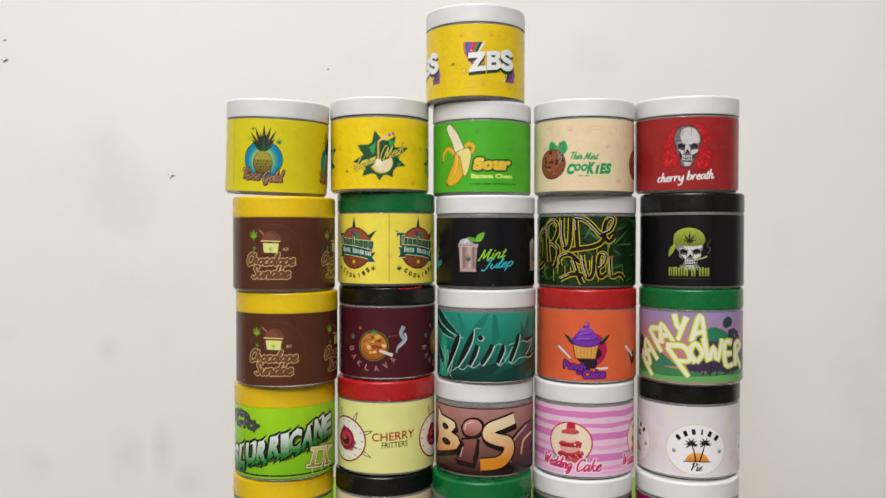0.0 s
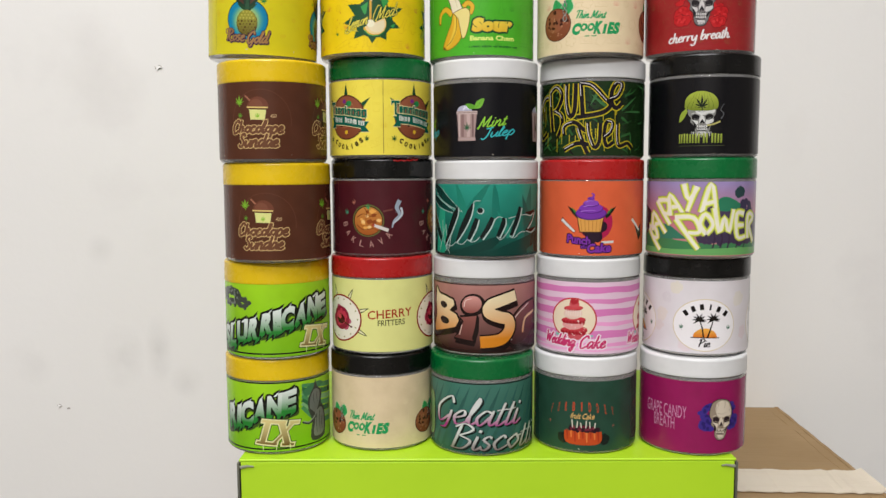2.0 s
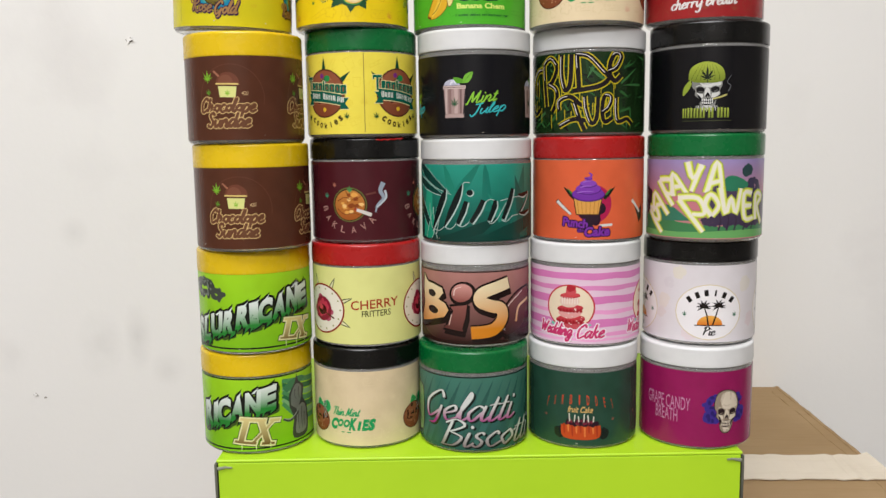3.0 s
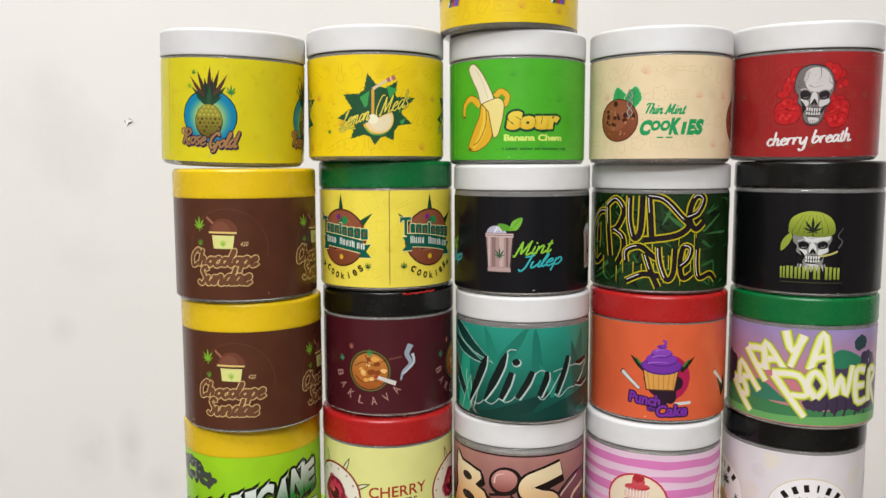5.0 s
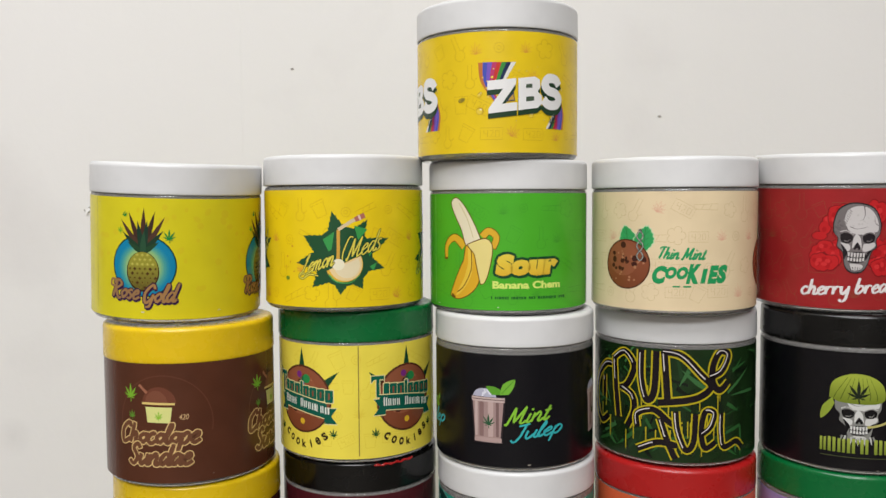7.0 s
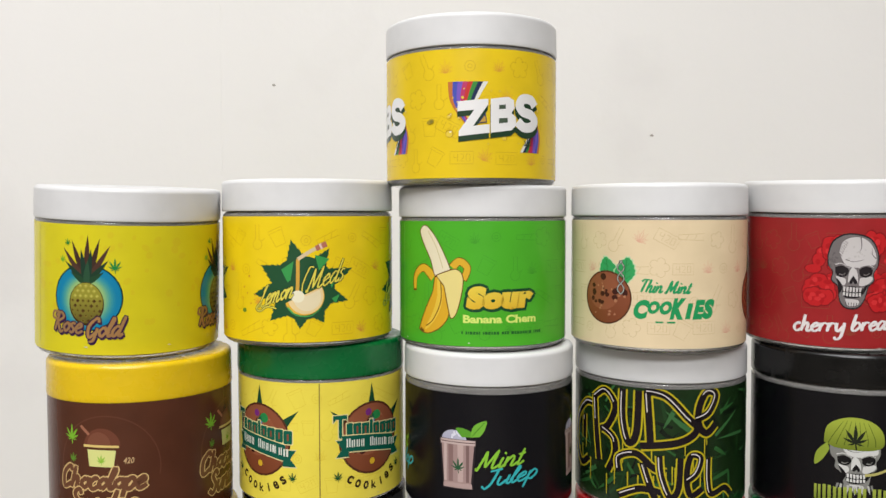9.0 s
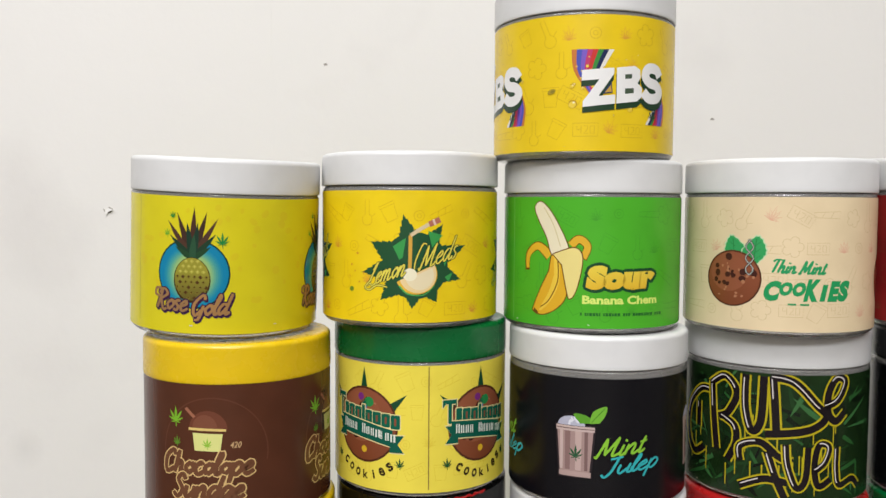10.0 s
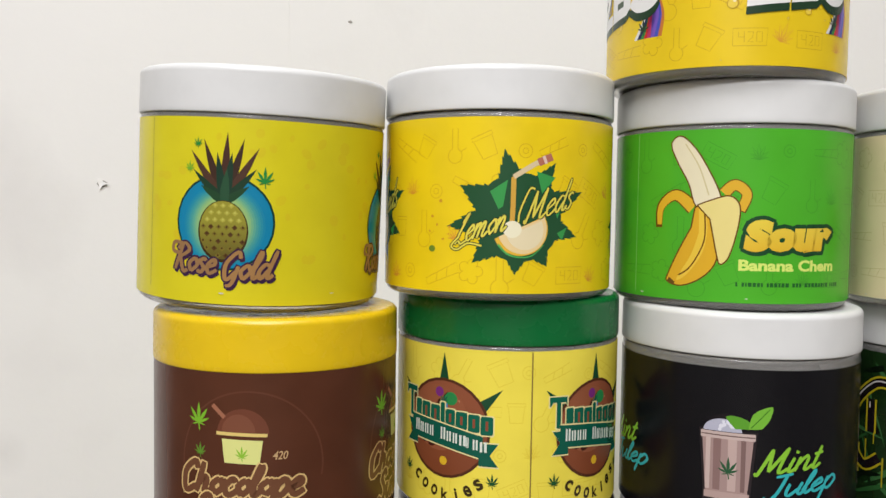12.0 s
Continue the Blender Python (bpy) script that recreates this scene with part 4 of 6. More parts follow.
def art_ribbon(a):
    a.rise += 1.8
    doodles(a, ink("e6cd42"), 21, 44)
    seam(a, 2.6, "8f7a3a", 0.55)

    def one(a):
        a.begin("cookie_motif", "chocolate cookie over a pointed leaf")
        for ang, ln, w in ((90, 30, 6), (42, 30, 6.5), (138, 30, 6.5), (62, 20, 4), (118, 20, 4)):
            a.poly(blade(-30, 27 if ang == 90 else 25, ang, ln, w), ink("1c4a30"))
        a.cookie(-30, 29.4, 17.2, 17.2, 7)
        a.disc(-32, 42.4, 1.8, 1.8, ink("7a2f7c"))
        a.disc(-27, 40.4, 2.6, 2.4, ink("2c8a4a"))
        a.box(-31.6, 36.4, -28.4, 38.6, ink("3f86b8"))
        a.leaf(-30, 40, 3.2, ink("1c5a48"))
        a.disc(-30, 17.4, 1.6, 1.6, ink("e0b52c"))
        a.begin("name_panel", "dark green name bar edged in cream")
        for g, c in ((0.45, "e8dfa0"), (0.0, "12604a")):
            x = -50.0
            for i, w in enumerate((5.6, 3.2, 4.4, 4.4, 1.9, 4.0, 4.6, 4.4, 4.6)):
                hi, lo = (42.4 if i == 0 else 38.6 - 0.42 * i + (1.8 if i == 4 else 0)), (31.0 if i != 3 else 28.8) - 0.05 * i * i + 0.1 * i
                stem = 1.75 if i == 0 else w
                x0, x1 = x + (w - stem) / 2 - g, x + (w + stem) / 2 + g
                b = 0.5
                a.poly([(x0 + b, lo - g), (x1 - b, lo - g), (x1, lo - g + b), (x1, hi + g - b), (x1 - b, hi + g), (x0 + b, hi + g), (x0, hi + g - b), (x0, lo - g + b)], ink(c))
                if i == 0:
                    a.poly([(x - 0.8 - g, hi - 3.4 - g), (x - 0.4, hi - 3.4 - g), (x + 0.6, hi - 2.0 - g), (x + w, hi - 2.0 - g), (x + w + 0.6 + g, hi - 3.4 - g), (x + w + 0.6 + g, hi + g), (x - 0.8 - g, hi + g)], ink(c))
                elif c != "e8dfa0" and i not in (1, 4):
                    a.box((x0 + x1) / 2 - 0.45, lo + 1.6, (x0 + x1) / 2 + 0.45, hi - 1.6, ink("8a4a34"))
                x += w + 0.25
        a.begin("banner", "dark green ribbon with pale lettering bars")
        for c, g in (("e8dfa0", 0.5), ("0f5a48", 0.0)):
            a.poly([(-49.5 - g, 21.6 - g), (-43, 21.6 - g), (-43, 30 + g), (-49.5 - g, 30 + g), (-46.5, 25.8)], ink(c))
            a.poly([(-9 + g, 17.4 - g), (-16, 17.4 - g), (-16, 25.6 + g), (-9 + g, 25.6 + g), (-12, 21.4)], ink(c))
            up = [(-46.5 + 3.2 * i, 32.2 + g + 0.8 * math.sin(i / 10 * math.pi) - 0.42 * i) for i in range(11)]
            dn = [(u, v - 8.0 - 2 * g) for u, v in reversed(up)]
            a.poly(up + dn, ink(c))
        for i, w in enumerate((2.0, 1.8, 1.8, 1.7, 0, 2.0, 1.8, 1.7, 2.5, 1.0, 1.8, 2.5)):
            u = -44.2 + 2.6 * i
            v = 30.6 + 0.8 * math.sin(i / 12 * math.pi) - 0.36 * i
            if w:
                a.box(u, v - 4.4, u + w * 0.36, v - (0 if i in (0, 5) else 0.7), ink("dfe6dc"))
                a.box(u + w * 0.62, v - 4.4, u + w, v - (0 if i in (0, 5) else 0.7), ink("dfe6dc"))
        a.begin("lettering", "small dark lettering bowed under the cookie")
        a.ringtext("cookies", -29.5, 30, 22.0, 24.6, 4.2, 234, 308, ink("3f3218"), 0.03, False)
        a.begin("leaf_motif", "small dark fan leaves")
        a.leaf(-11.0, 12.4, 4.2, ink("24562c"))
        a.begin("leaf_motif", "small dark fan leaves")
        a.leaf(-48.6, 12.4, 4.2, ink("24562c"))
    repeated(a, 60.0, 2, one)


def art_cup(a):
    def one(a):
        a.begin("cup_motif", "silver-pink cup of ice with mint leaves")
        a.disc(-15.0, 36.0, 7.4, 5.4, ink("1d181c"), 0, 180)
        a.poly([(-24.6, 35.4), (-5.4, 35.4), (-7.2, 13.4), (-6.8, 11.2), (-23.0, 10.6), (-22.8, 13.2)], ink("2a2226"))
        a.poly([(-23.6, 34.4), (-6.4, 34.4), (-8.2, 13.8), (-22.0, 13.4)], ink("a98e8a"))
        for u, w, c in ((-21.4, 1.6, "cbb4ae"), (-18.4, 2.6, "8d706d"), (-13.4, 3.0, "c4aaa4"), (-9.8, 1.6, "7f6562")):
            a.poly([(u - w / 2, 33.4), (u + w / 2, 33.4), (u + w / 2 * 0.9, 14.4), (u - w / 2 * 0.9, 14.4)], ink(c))
        a.box(-24, 32.4, -6, 34.8, ink("c9b3ad"))
        a.box(-23.8, 33.4, -6.2, 33.8, ink("6d5654"))
        a.box(-22.4, 11.4, -7.6, 13.8, ink("b99f99"))
        a.disc(-16.8, 35.0, 6.4, 4.4, ink("b9b9cc"), 0, 180)
        a.specks(-16.8, 37.2, 4.2, 1.6, ink("e3e3ee"), 8, 3, 0.8)
        a.poly(curve((-12.6, 36.2), (-15.8, 40.2), (-12, 40.6), (-8, 39), (-7, 36.6), n=4), ink("5d9f2f"))
        a.poly(curve((-8.4, 36.4), (-6.8, 42), (-0.8, 44.6), (-1.6, 40), (-4, 36.8), n=4), ink("76b63a"))
        a.stroke([(-7.6, 37), (-1.6, 43.8)], 0.3, ink("3c7422"))
        a.leaf(-14.6, 22.6, 5.8, ink("2f5a3c"))
        a.begin("lettering", "lime green lettering")
        a.penned("Mint", -6.0, 22.6, 20.6, 31.4, ink("8cc63a"), weight=1.2, thin=0.75, lean=0.4, slope=0.12)
        a.begin("lettering", "turquoise lettering")
        a.penned("Julep", -4.4, 11.6, 27.0, 23.0, ink("36b0b4"), weight=1.2, thin=0.75, lean=0.4, slope=0.12)
    repeated(a, 70.6, 3, one, -1)


def foliage(a, seed, n, colours, length):
    rnd = random.Random(seed)
    a.begin("leaf_ground", "dark printed foliage")
    for i in range(n):
        a.poly(blade(-64 + 128 * rnd.random(), 4 + 50 * rnd.random(), rnd.random() * 360, length * (0.5 + rnd.random()), 1 + 1.6 * rnd.random(), rnd.random() * 3 - 1.5), ink(colours[i % len(colours)]))
    a.end()


def tag_letters(a, strokes, width, edge, fill, shine, g=0.9):
    """Hand-sprayed letters: thick strokes with an edge line and a shine."""
    for s in strokes:
        a.stroke(curve(*s), width + 2 * g, edge)
    for s in strokes:
        a.stroke(curve(*s), width, fill)
    for s in strokes:
        p = [(u - width * 0.2, v + width * 0.1) for u, v in curve(*s)]
        a.stroke(p[1:max(3, len(p) // 2)], 0.55, shine)


def art_jungle(a):
    foliage(a, 31, 150, ("1d3d1c", "132812", "2c5a2c", "0c170b", "3a6a3a", "163016", "101f0f"), 14)
    y, k, w = ink("b8a81c"), ink("191216"), ink("d9d2cf")
    a.begin("drip_motif", "thin yellow paint drips")
    rnd = random.Random(6)
    for i in range(26):
        u, v = -54 + 92 * rnd.random(), 9 + 26 * rnd.random()
        a.stroke([(u, v + 4), (u, v - 3 - 5 * rnd.random())], 0.7, y, 0.6)
    a.begin("lettering", "black sprayed lettering edged in yellow")
    tag_letters(a, [((-39, 47), (-46, 46), (-55, 36), (-56, 22), (-50, 14), (-43, 18)), ((-47, 40), (-47, 27))], 3.2, y, k, w, 0.8)
    tag_letters(a, [((-38, 51), (-37, 36), (-35, 19)), ((-39, 50), (-31, 55), (-25, 48), (-29, 38), (-34, 35)), ((-33, 36), (-26, 32), (-25, 24), (-29, 15))], 3.2, y, k, w, 0.8)
    tag_letters(a, [((-21, 57), (-21, 42), (-18, 31), (-14, 36), (-13, 57)), ((-9, 57), (-8, 44), (-7, 29)), ((-10, 57), (0, 55), (10, 45), (15, 39), (7, 33), (-12, 30)),
                    ((14, 44), (21, 47), (25, 55), (20, 57), (16, 50), (16, 41), (20, 37), (25, 41))], 3.4, y, k, w, 0.9)
    tag_letters(a, [((-23, 16), (-23, 23), (-14, 26), (-6, 20), (0, 18)), ((-11, 22), (-7, 10), (-3, 1)), ((-23, 4), (-12, 9), (-2, 8))], 3.2, y, k, w, 0.8)
    tag_letters(a, [((-3, 26), (-2, 16), (2, 6), (6, 10), (7, 25)), ((10, 14), (15, 18), (17, 25), (12, 26), (10, 16), (12, 7), (18, 10)), ((21, 25), (21, 14), (23, 7), (31, 9), (36, 5))], 2.9, y, k, w, 0.8)
    a.end()


def art_bandana(a):
    a.begin("skull_motif", "white bone emblem under a green cloth")
    a.skull(-1.2, 28.4, 11.4, 14.6, ink("d4d4d0"), ink("84847f"), ink("0d0d10"))
    for i in range(11):
        u = -8.2 + 1.4 * i
        a.poly(blade(u, 17.6 - 0.12 * (6.5 - abs(i - 5)) ** 1.2, 270 + 3 * (i - 5), 3.2 + 1.2 * (i % 2), 1.0), ink("b9b9b4" if i % 2 else "84847f"))
    a.poly(curve((-14.5, 36), (-13, 44), (-5, 48.4), (4, 47.6), (10, 43), (11, 36), (6, 33.6), (-3, 33.4), (-10, 34), n=4), ink("6d7c24", "a3b140", 33, 46))
    for k in range(7):
        a.stroke(curve((-12.6 + 3.3 * k, 35.4), (-11.0 + 3.0 * k, 39), (-6.4 + 1.7 * k, 46.6)), 0.4, ink("4e5b1c"), 0.4)
    a.poly(curve((-13, 36), (-17.6, 31), (-18.4, 24.6), (-14.6, 28), (-12, 33), n=4), ink("93a53a"))
    a.leaf(-1.2, 39.6, 8.8, ink("1c2416"))
    a.stroke(curve((3, 22), (8, 23), (13, 25)), 1.2, ink("b9b26a"))
    a.stroke(curve((13.5, 27), (15.6, 31), (13, 34), (16, 39)), 0.8, ink("5c5d60"), 0.4)
    a.begin("name_strip", "worn green bars in place of a name", "stuff")
    u = -18.4
    for i, w in enumerate((3.2, 4.0, 3.8, 4.0, 1.0, 4.0, 0, 4.2, 4.0)):
        if w:
            for x0, x1 in ((u, u + w * 0.36), (u + w * 0.55, u + w * 0.9)) if i != 4 else ((u, u + 0.9),):
                a.box(x0, 8.4 if i != 4 else 13.0, x1, 15.4 + 0.4 * (i % 2), ink("77872c", "a3b048", 8, 16))
        u += w + (0.5 if w else 1.8)
    a.stroke([(-18, 6.2), (16.5, 6.4)], 0.35, ink("4a5030"))
    a.end()


def art_rainbow(a):
    doodles(a, ink("d2aa1e"), 41, 44, ink("e0a63a"))

    def one(a):
        a.begin("rainbow_motif", "curved rainbow stripes")
        cols = ("c8793a", "4a56b4", "7a5ac0", "c03a6a", "c9342f", "3a8a3c", "1e2a50", "e9e6dc")
        for i, c in enumerate(cols):
            t0, t1 = i / 8, (i + 1) / 8
            top0, top1 = -10.4 + 19 * t0, -10.4 + 19 * t1
            lo0, lo1 = -3.4 + 3.4 * t0, -3.4 + 3.4 * t1
            left = curve((top0, 43.6), ((top0 + lo0) / 2 - 2.2 + 1.2 * t0, 34), (lo0 + 1, 24))
            right = curve((top1, 43.6), ((top1 + lo1) / 2 - 2.2 + 1.2 * t1, 34), (lo1 + 1, 24))
            a.poly(left + right[::-1], ink(c))
            e0, e1 = 25 + 12.4 * t0, 25 + 12.4 * t1
            s0, s1 = 31 + 4.5 * t0, 31 + 4.5 * t1
            a.poly(curve((s0, 27), ((s0 + e0) / 2 + 1.8, 19), (e0, 11)) + curve((s1, 27), ((s1 + e1) / 2 + 1.8, 19), (e1, 11))[::-1], ink(cols[-1 - i]))
        a.leaf(29.4, 15.4, 4.6, ink("243c28"))
        a.begin("droplet_pattern", "printed water droplets", "stuff")
        rnd = random.Random(8)
        for i in range(46):
            ang, far, r = rnd.random() * 6.283, math.sqrt(0.2 + 0.8 * rnd.random()), 0.35 + 0.75 * rnd.random() ** 2
            u, v = 12 + 25 * far * math.cos(ang), 28 + 15.5 * far * math.sin(ang)
            if i == 0:
                u, v, r = -9.6, 19.6, 2.0
            elif i == 1:
                u, v, r = 16.5, 17.6, 1.5
            a.disc(u, v, r, r * 0.95, ink("c3981e"), n=12)
            a.disc(u - r * 0.08, v - r * 0.12, r * 0.8, r * 0.74, ink("efd048"), n=12)
            a.disc(u + r * 0.25, v + r * 0.35, r * 0.3, r * 0.22, ink("f6ecc0"), n=8)
        a.begin("logo_shape", "three slanted white slabs with a dark green shadow")
        for du, dv, c in ((-0.2, -2.6, "24402a"), (0, 0, "f1f0ee")):
            g = 0.3 if c != "f1f0ee" else 0.0
            for pts in (((-5.6, 34.4), (8.6, 35.6), (8.6, 33.0), (1.6, 23.0), (9.2, 23.8), (9.2, 19.8), (-5.2, 18.2), (-5.2, 20.6), (2.0, 30.4), (-5.8, 29.8)),
                        ((9.8, 35.6), (18.6, 36.8), (21.4, 35.4), (21.8, 31.8), (20.2, 29.4), (22.6, 27.4), (22.6, 23.4), (20.0, 21.2), (9.8, 19.8))):
                a.poly([(u + du, v + dv) for u, v in pts], ink(c))
            for o in range(2):
                a.stroke([(u + du, v + dv) for u, v in curve((34.0, 33.2), (31.6, 36.0), (26.6, 36.2), (24.6, 33.0), (26.8, 30.2), (31.6, 29.0), (34.0, 26.2), (31.8, 23.4), (27.0, 23.0), (23.4, 25.6))], 4.6 + 2 * g, ink(c))
        for pts, c in ((((3.4, 24.0), (8.0, 24.6), (7.4, 29.6)), "2c3a5a"), (((4.4, 24.6), (7.6, 25.0), (7.2, 28.0)), "c9a04a"), (((13.8, 30.8), (17.2, 31.2), (17.2, 33.2), (13.8, 32.8)), "4a5a48"), (((13.8, 24.2), (18.2, 24.8), (18.2, 27.0), (13.8, 26.6)), "4a5a48")):
            a.poly(pts, ink(c))
    repeated(a, 71.0, 2, one, -1)
    a.begin("stain", "small greenish smudge")
    a.disc(-19.2, 25.4, 2.0, 1.1, ink("a8912a"), turn=20)
    a.disc(-18.8, 25.4, 1.0, 0.6, ink("8a7c30"), turn=20)
    a.end()


def art_pastry(a):
    def one(a):
        a.begin("pastry_motif", "golden pastry disc in a dark ring")
        a.disc(-12.2, 27.4, 14.0, 13.6, ink("3b2a18"))
        a.ring(-12.2, 27.4, 13.2, 12.8, 0.8, ink("6b6a34"))
        a.disc(-12.2, 27.2, 12.0, 11.6, ink("a3561f", "c4813a", 16, 38))
        rnd = random.Random(9)
        for i in range(16):
            ang, far = rnd.random() * 6.283, 9.4 * math.sqrt(rnd.random())
            u, v, r = -12.2 + far * math.cos(ang), 27.2 + 0.95 * far * math.sin(ang), 1.4 + 1.8 * rnd.random()
            a.poly([(u + r * (0.6 + 0.5 * rnd.random()) * math.cos(j * 1.05), v + 0.8 * r * (0.6 + 0.5 * rnd.random()) * math.sin(j * 1.05)) for j in range(6)], ink(("e3a44e", "b8702c", "efc076", "8a431a")[i % 4]))
        for pts in (((-22, 30), (-16, 33), (-9, 31), (-2.5, 34)), ((-22, 24), (-16, 20), (-8, 21), (-3, 18.6)), ((-15, 38), (-13, 33), (-14, 28))):
            a.stroke(curve(*pts), 0.7, ink("6e3415"), 0.4)
        a.begin("leaf_motif", "small fan leaves")
        a.leaf(-11.8, 39.0, 4.4, ink("3f8f52"))
        a.begin("leaf_motif", "small fan leaves")
        a.leaf(-32.2, 34.6, 4.0, ink("3f8a6a"))
        a.begin("leaf_motif", "small fan leaves")
        a.leaf(-24.6, 42.8, 3.4, ink("b06a58"))
        a.begin("smoke_motif", "white roll and curl of smoke")
        a.stroke([(-7, 23.6), (4.8, 19.4)], 2.2, ink("d9d3cc"), 1.3)
        a.stroke([(-8.6, 24.2), (-6.6, 23.4)], 1.6, ink("a33a2a"))
        a.stroke(curve((8.0, 21.4), (9.6, 27), (14.4, 32), (12.0, 38), (14.6, 44)), 1.0, ink("9aa6b4"), 4.0)
        a.stroke(curve((9.0, 25), (16.4, 32), (15.6, 38)), 1.0, ink("c4ccd4"), 2.0)
        a.stroke([(0.6, 35), (8.6, 36.6)], 1.4, ink("6b3a34"))
        a.begin("lettering", "pale lettering bowed under the pastry")
        a.ringtext("BAKLAVA", -12.4, 27.5, 22.0, 19.5, 5.2, 190, 322, ink("b98a80"), 0.0, False)
    repeated(a, 70.8, 2, one)


def brushed(a, pts, widths, silver, black, off=(0.55, -0.55)):
    """A broad pen stroke whose width runs through widths, with a thin silver edge showing on one side."""
    line = curve(*pts, n=5)
    for du, dv, grow, col in ((off[0], off[1], 0.35, silver), (0, 0, 0.0, black)):
        left, right = [], []
        for i, (u, v) in enumerate(line):
            p, q = line[max(i - 1, 0)], line[min(i + 1, len(line) - 1)]
            d = math.hypot(q[0] - p[0], q[1] - p[1]) or 1
            t = i / (len(line) - 1) * (len(widths) - 1)
            k = min(int(t), len(widths) - 2)
            h = (widths[k] + (widths[k + 1] - widths[k]) * (t - k)) / 2 + grow
            nx, ny = -(q[1] - p[1]) / d * h, (q[0] - p[0]) / d * h
            left.append((u + du + nx, v + dv + ny))
            right.append((u + du - nx, v + dv - ny))
        a.poly(left + right[::-1], col)


def art_leaf_script(a):
    a.begin("leaf_ground", "broad tonal leaves")
    for u, v, ang, ln, w, c in ((-18, 30, 100, 30, 7, "1d7f6a"), (-14, 36, 48, 30, 7, "1b7563"), (8, 22, 88, 40, 7, "1a7262"), (32, 6, 74, 52, 13, "166a5c"), (44, 0, 100, 50, 12, "15594e"), (-48, 0, 80, 62, 12, "2aa583"), (2, -6, 20, 70, 16, "0a3f36"), (-34, -10, 25, 60, 14, "0b3a32"), (20, 14, 110, 24, 6, "23836e")):
        a.poly(blade(u, v, ang, ln, w, 3), ink(c))
    for u, v, ang, ln, w in ((-58, 58, -34, 44, 8), (-58, 46, -24, 36, 6), (-62, 34, -52, 44, 8), (-44, -6, 74, 30, 8)):
        a.poly(blade(u, v, ang, ln + 1.4, w + 0.9, 2), ink("b9d6cc"))
        a.poly(blade(u, v, ang, ln, w, 2), ink("0c3f37" if ang < 0 else "1f9a78"))
    a.begin("lettering", "black script lettering with a thin silver edge")
    s, k = ink("b4c8c1"), ink("0d1b19")
    hair = lambda *p: a.stroke(curve(*p), 0.55, s)
    hair((-41.5, 27), (-42, 22), (-38.6, 8), (-33, 24), (-24, 39.5))
    hair((-34, 4), (-31, 16), (-30, 26))
    hair((-38, 8), (-30, 7), (-22, 16), (-14, 34), (-9.5, 43), (-4.5, 43.6))
    hair((-26, 10), (-20, 8.4), (-14, 15), (-8.8, 28))
    hair((-15, 12), (-11, 10.4), (-6, 13.4), (0, 22), (4, 30))
    hair((-3, 15), (3, 24), (9.5, 30.4), (14, 30))
    hair((9, 14.5), (12, 12.4), (17, 17), (24, 28))
    hair((20, 15), (24, 13.4), (30, 17.6), (36, 18))
    hair((19, 29.4), (29, 31.6), (40, 32))
    brushed(a, ((-24, 39), (-29, 27), (-38.6, 6.6)), (0.6, 5.2, 5.0, 0.8), s, k)
    brushed(a, ((-10.6, 42), (-16.5, 28), (-26, 10)), (0.6, 5.0, 5.0, 0.8), s, k)
    brushed(a, ((-7.4, 29.5), (-10, 22), (-14.4, 12.2)), (3.2, 4.2, 3.0), s, k)
    a.disc(-4.3, 35.6, 2.9, 2.6, s)
    a.disc(-4.7, 36.0, 2.4, 2.2, k)
    brushed(a, ((5.4, 30.4), (2, 23), (-4, 13.4)), (3.4, 4.0, 3.0), s, k)
    brushed(a, ((14.6, 30), (14, 25), (9.6, 14.6)), (2.4, 4.2, 3.0), s, k)
    brushed(a, ((30, 38.5), (27, 29), (21, 15.4)), (3.0, 4.2, 3.0), s, k)
    brushed(a, ((36, 33.5), (42, 33), (50, 35)), (0.8, 3.4, 2.0), s, k)
    brushed(a, ((50, 34), (44, 26), (36.5, 19)), (0.8, 1.2, 0.8), s, k)
    brushed(a, ((37, 19.6), (44, 19), (52, 21)), (0.8, 3.2, 1.2), s, k)
    a.end()


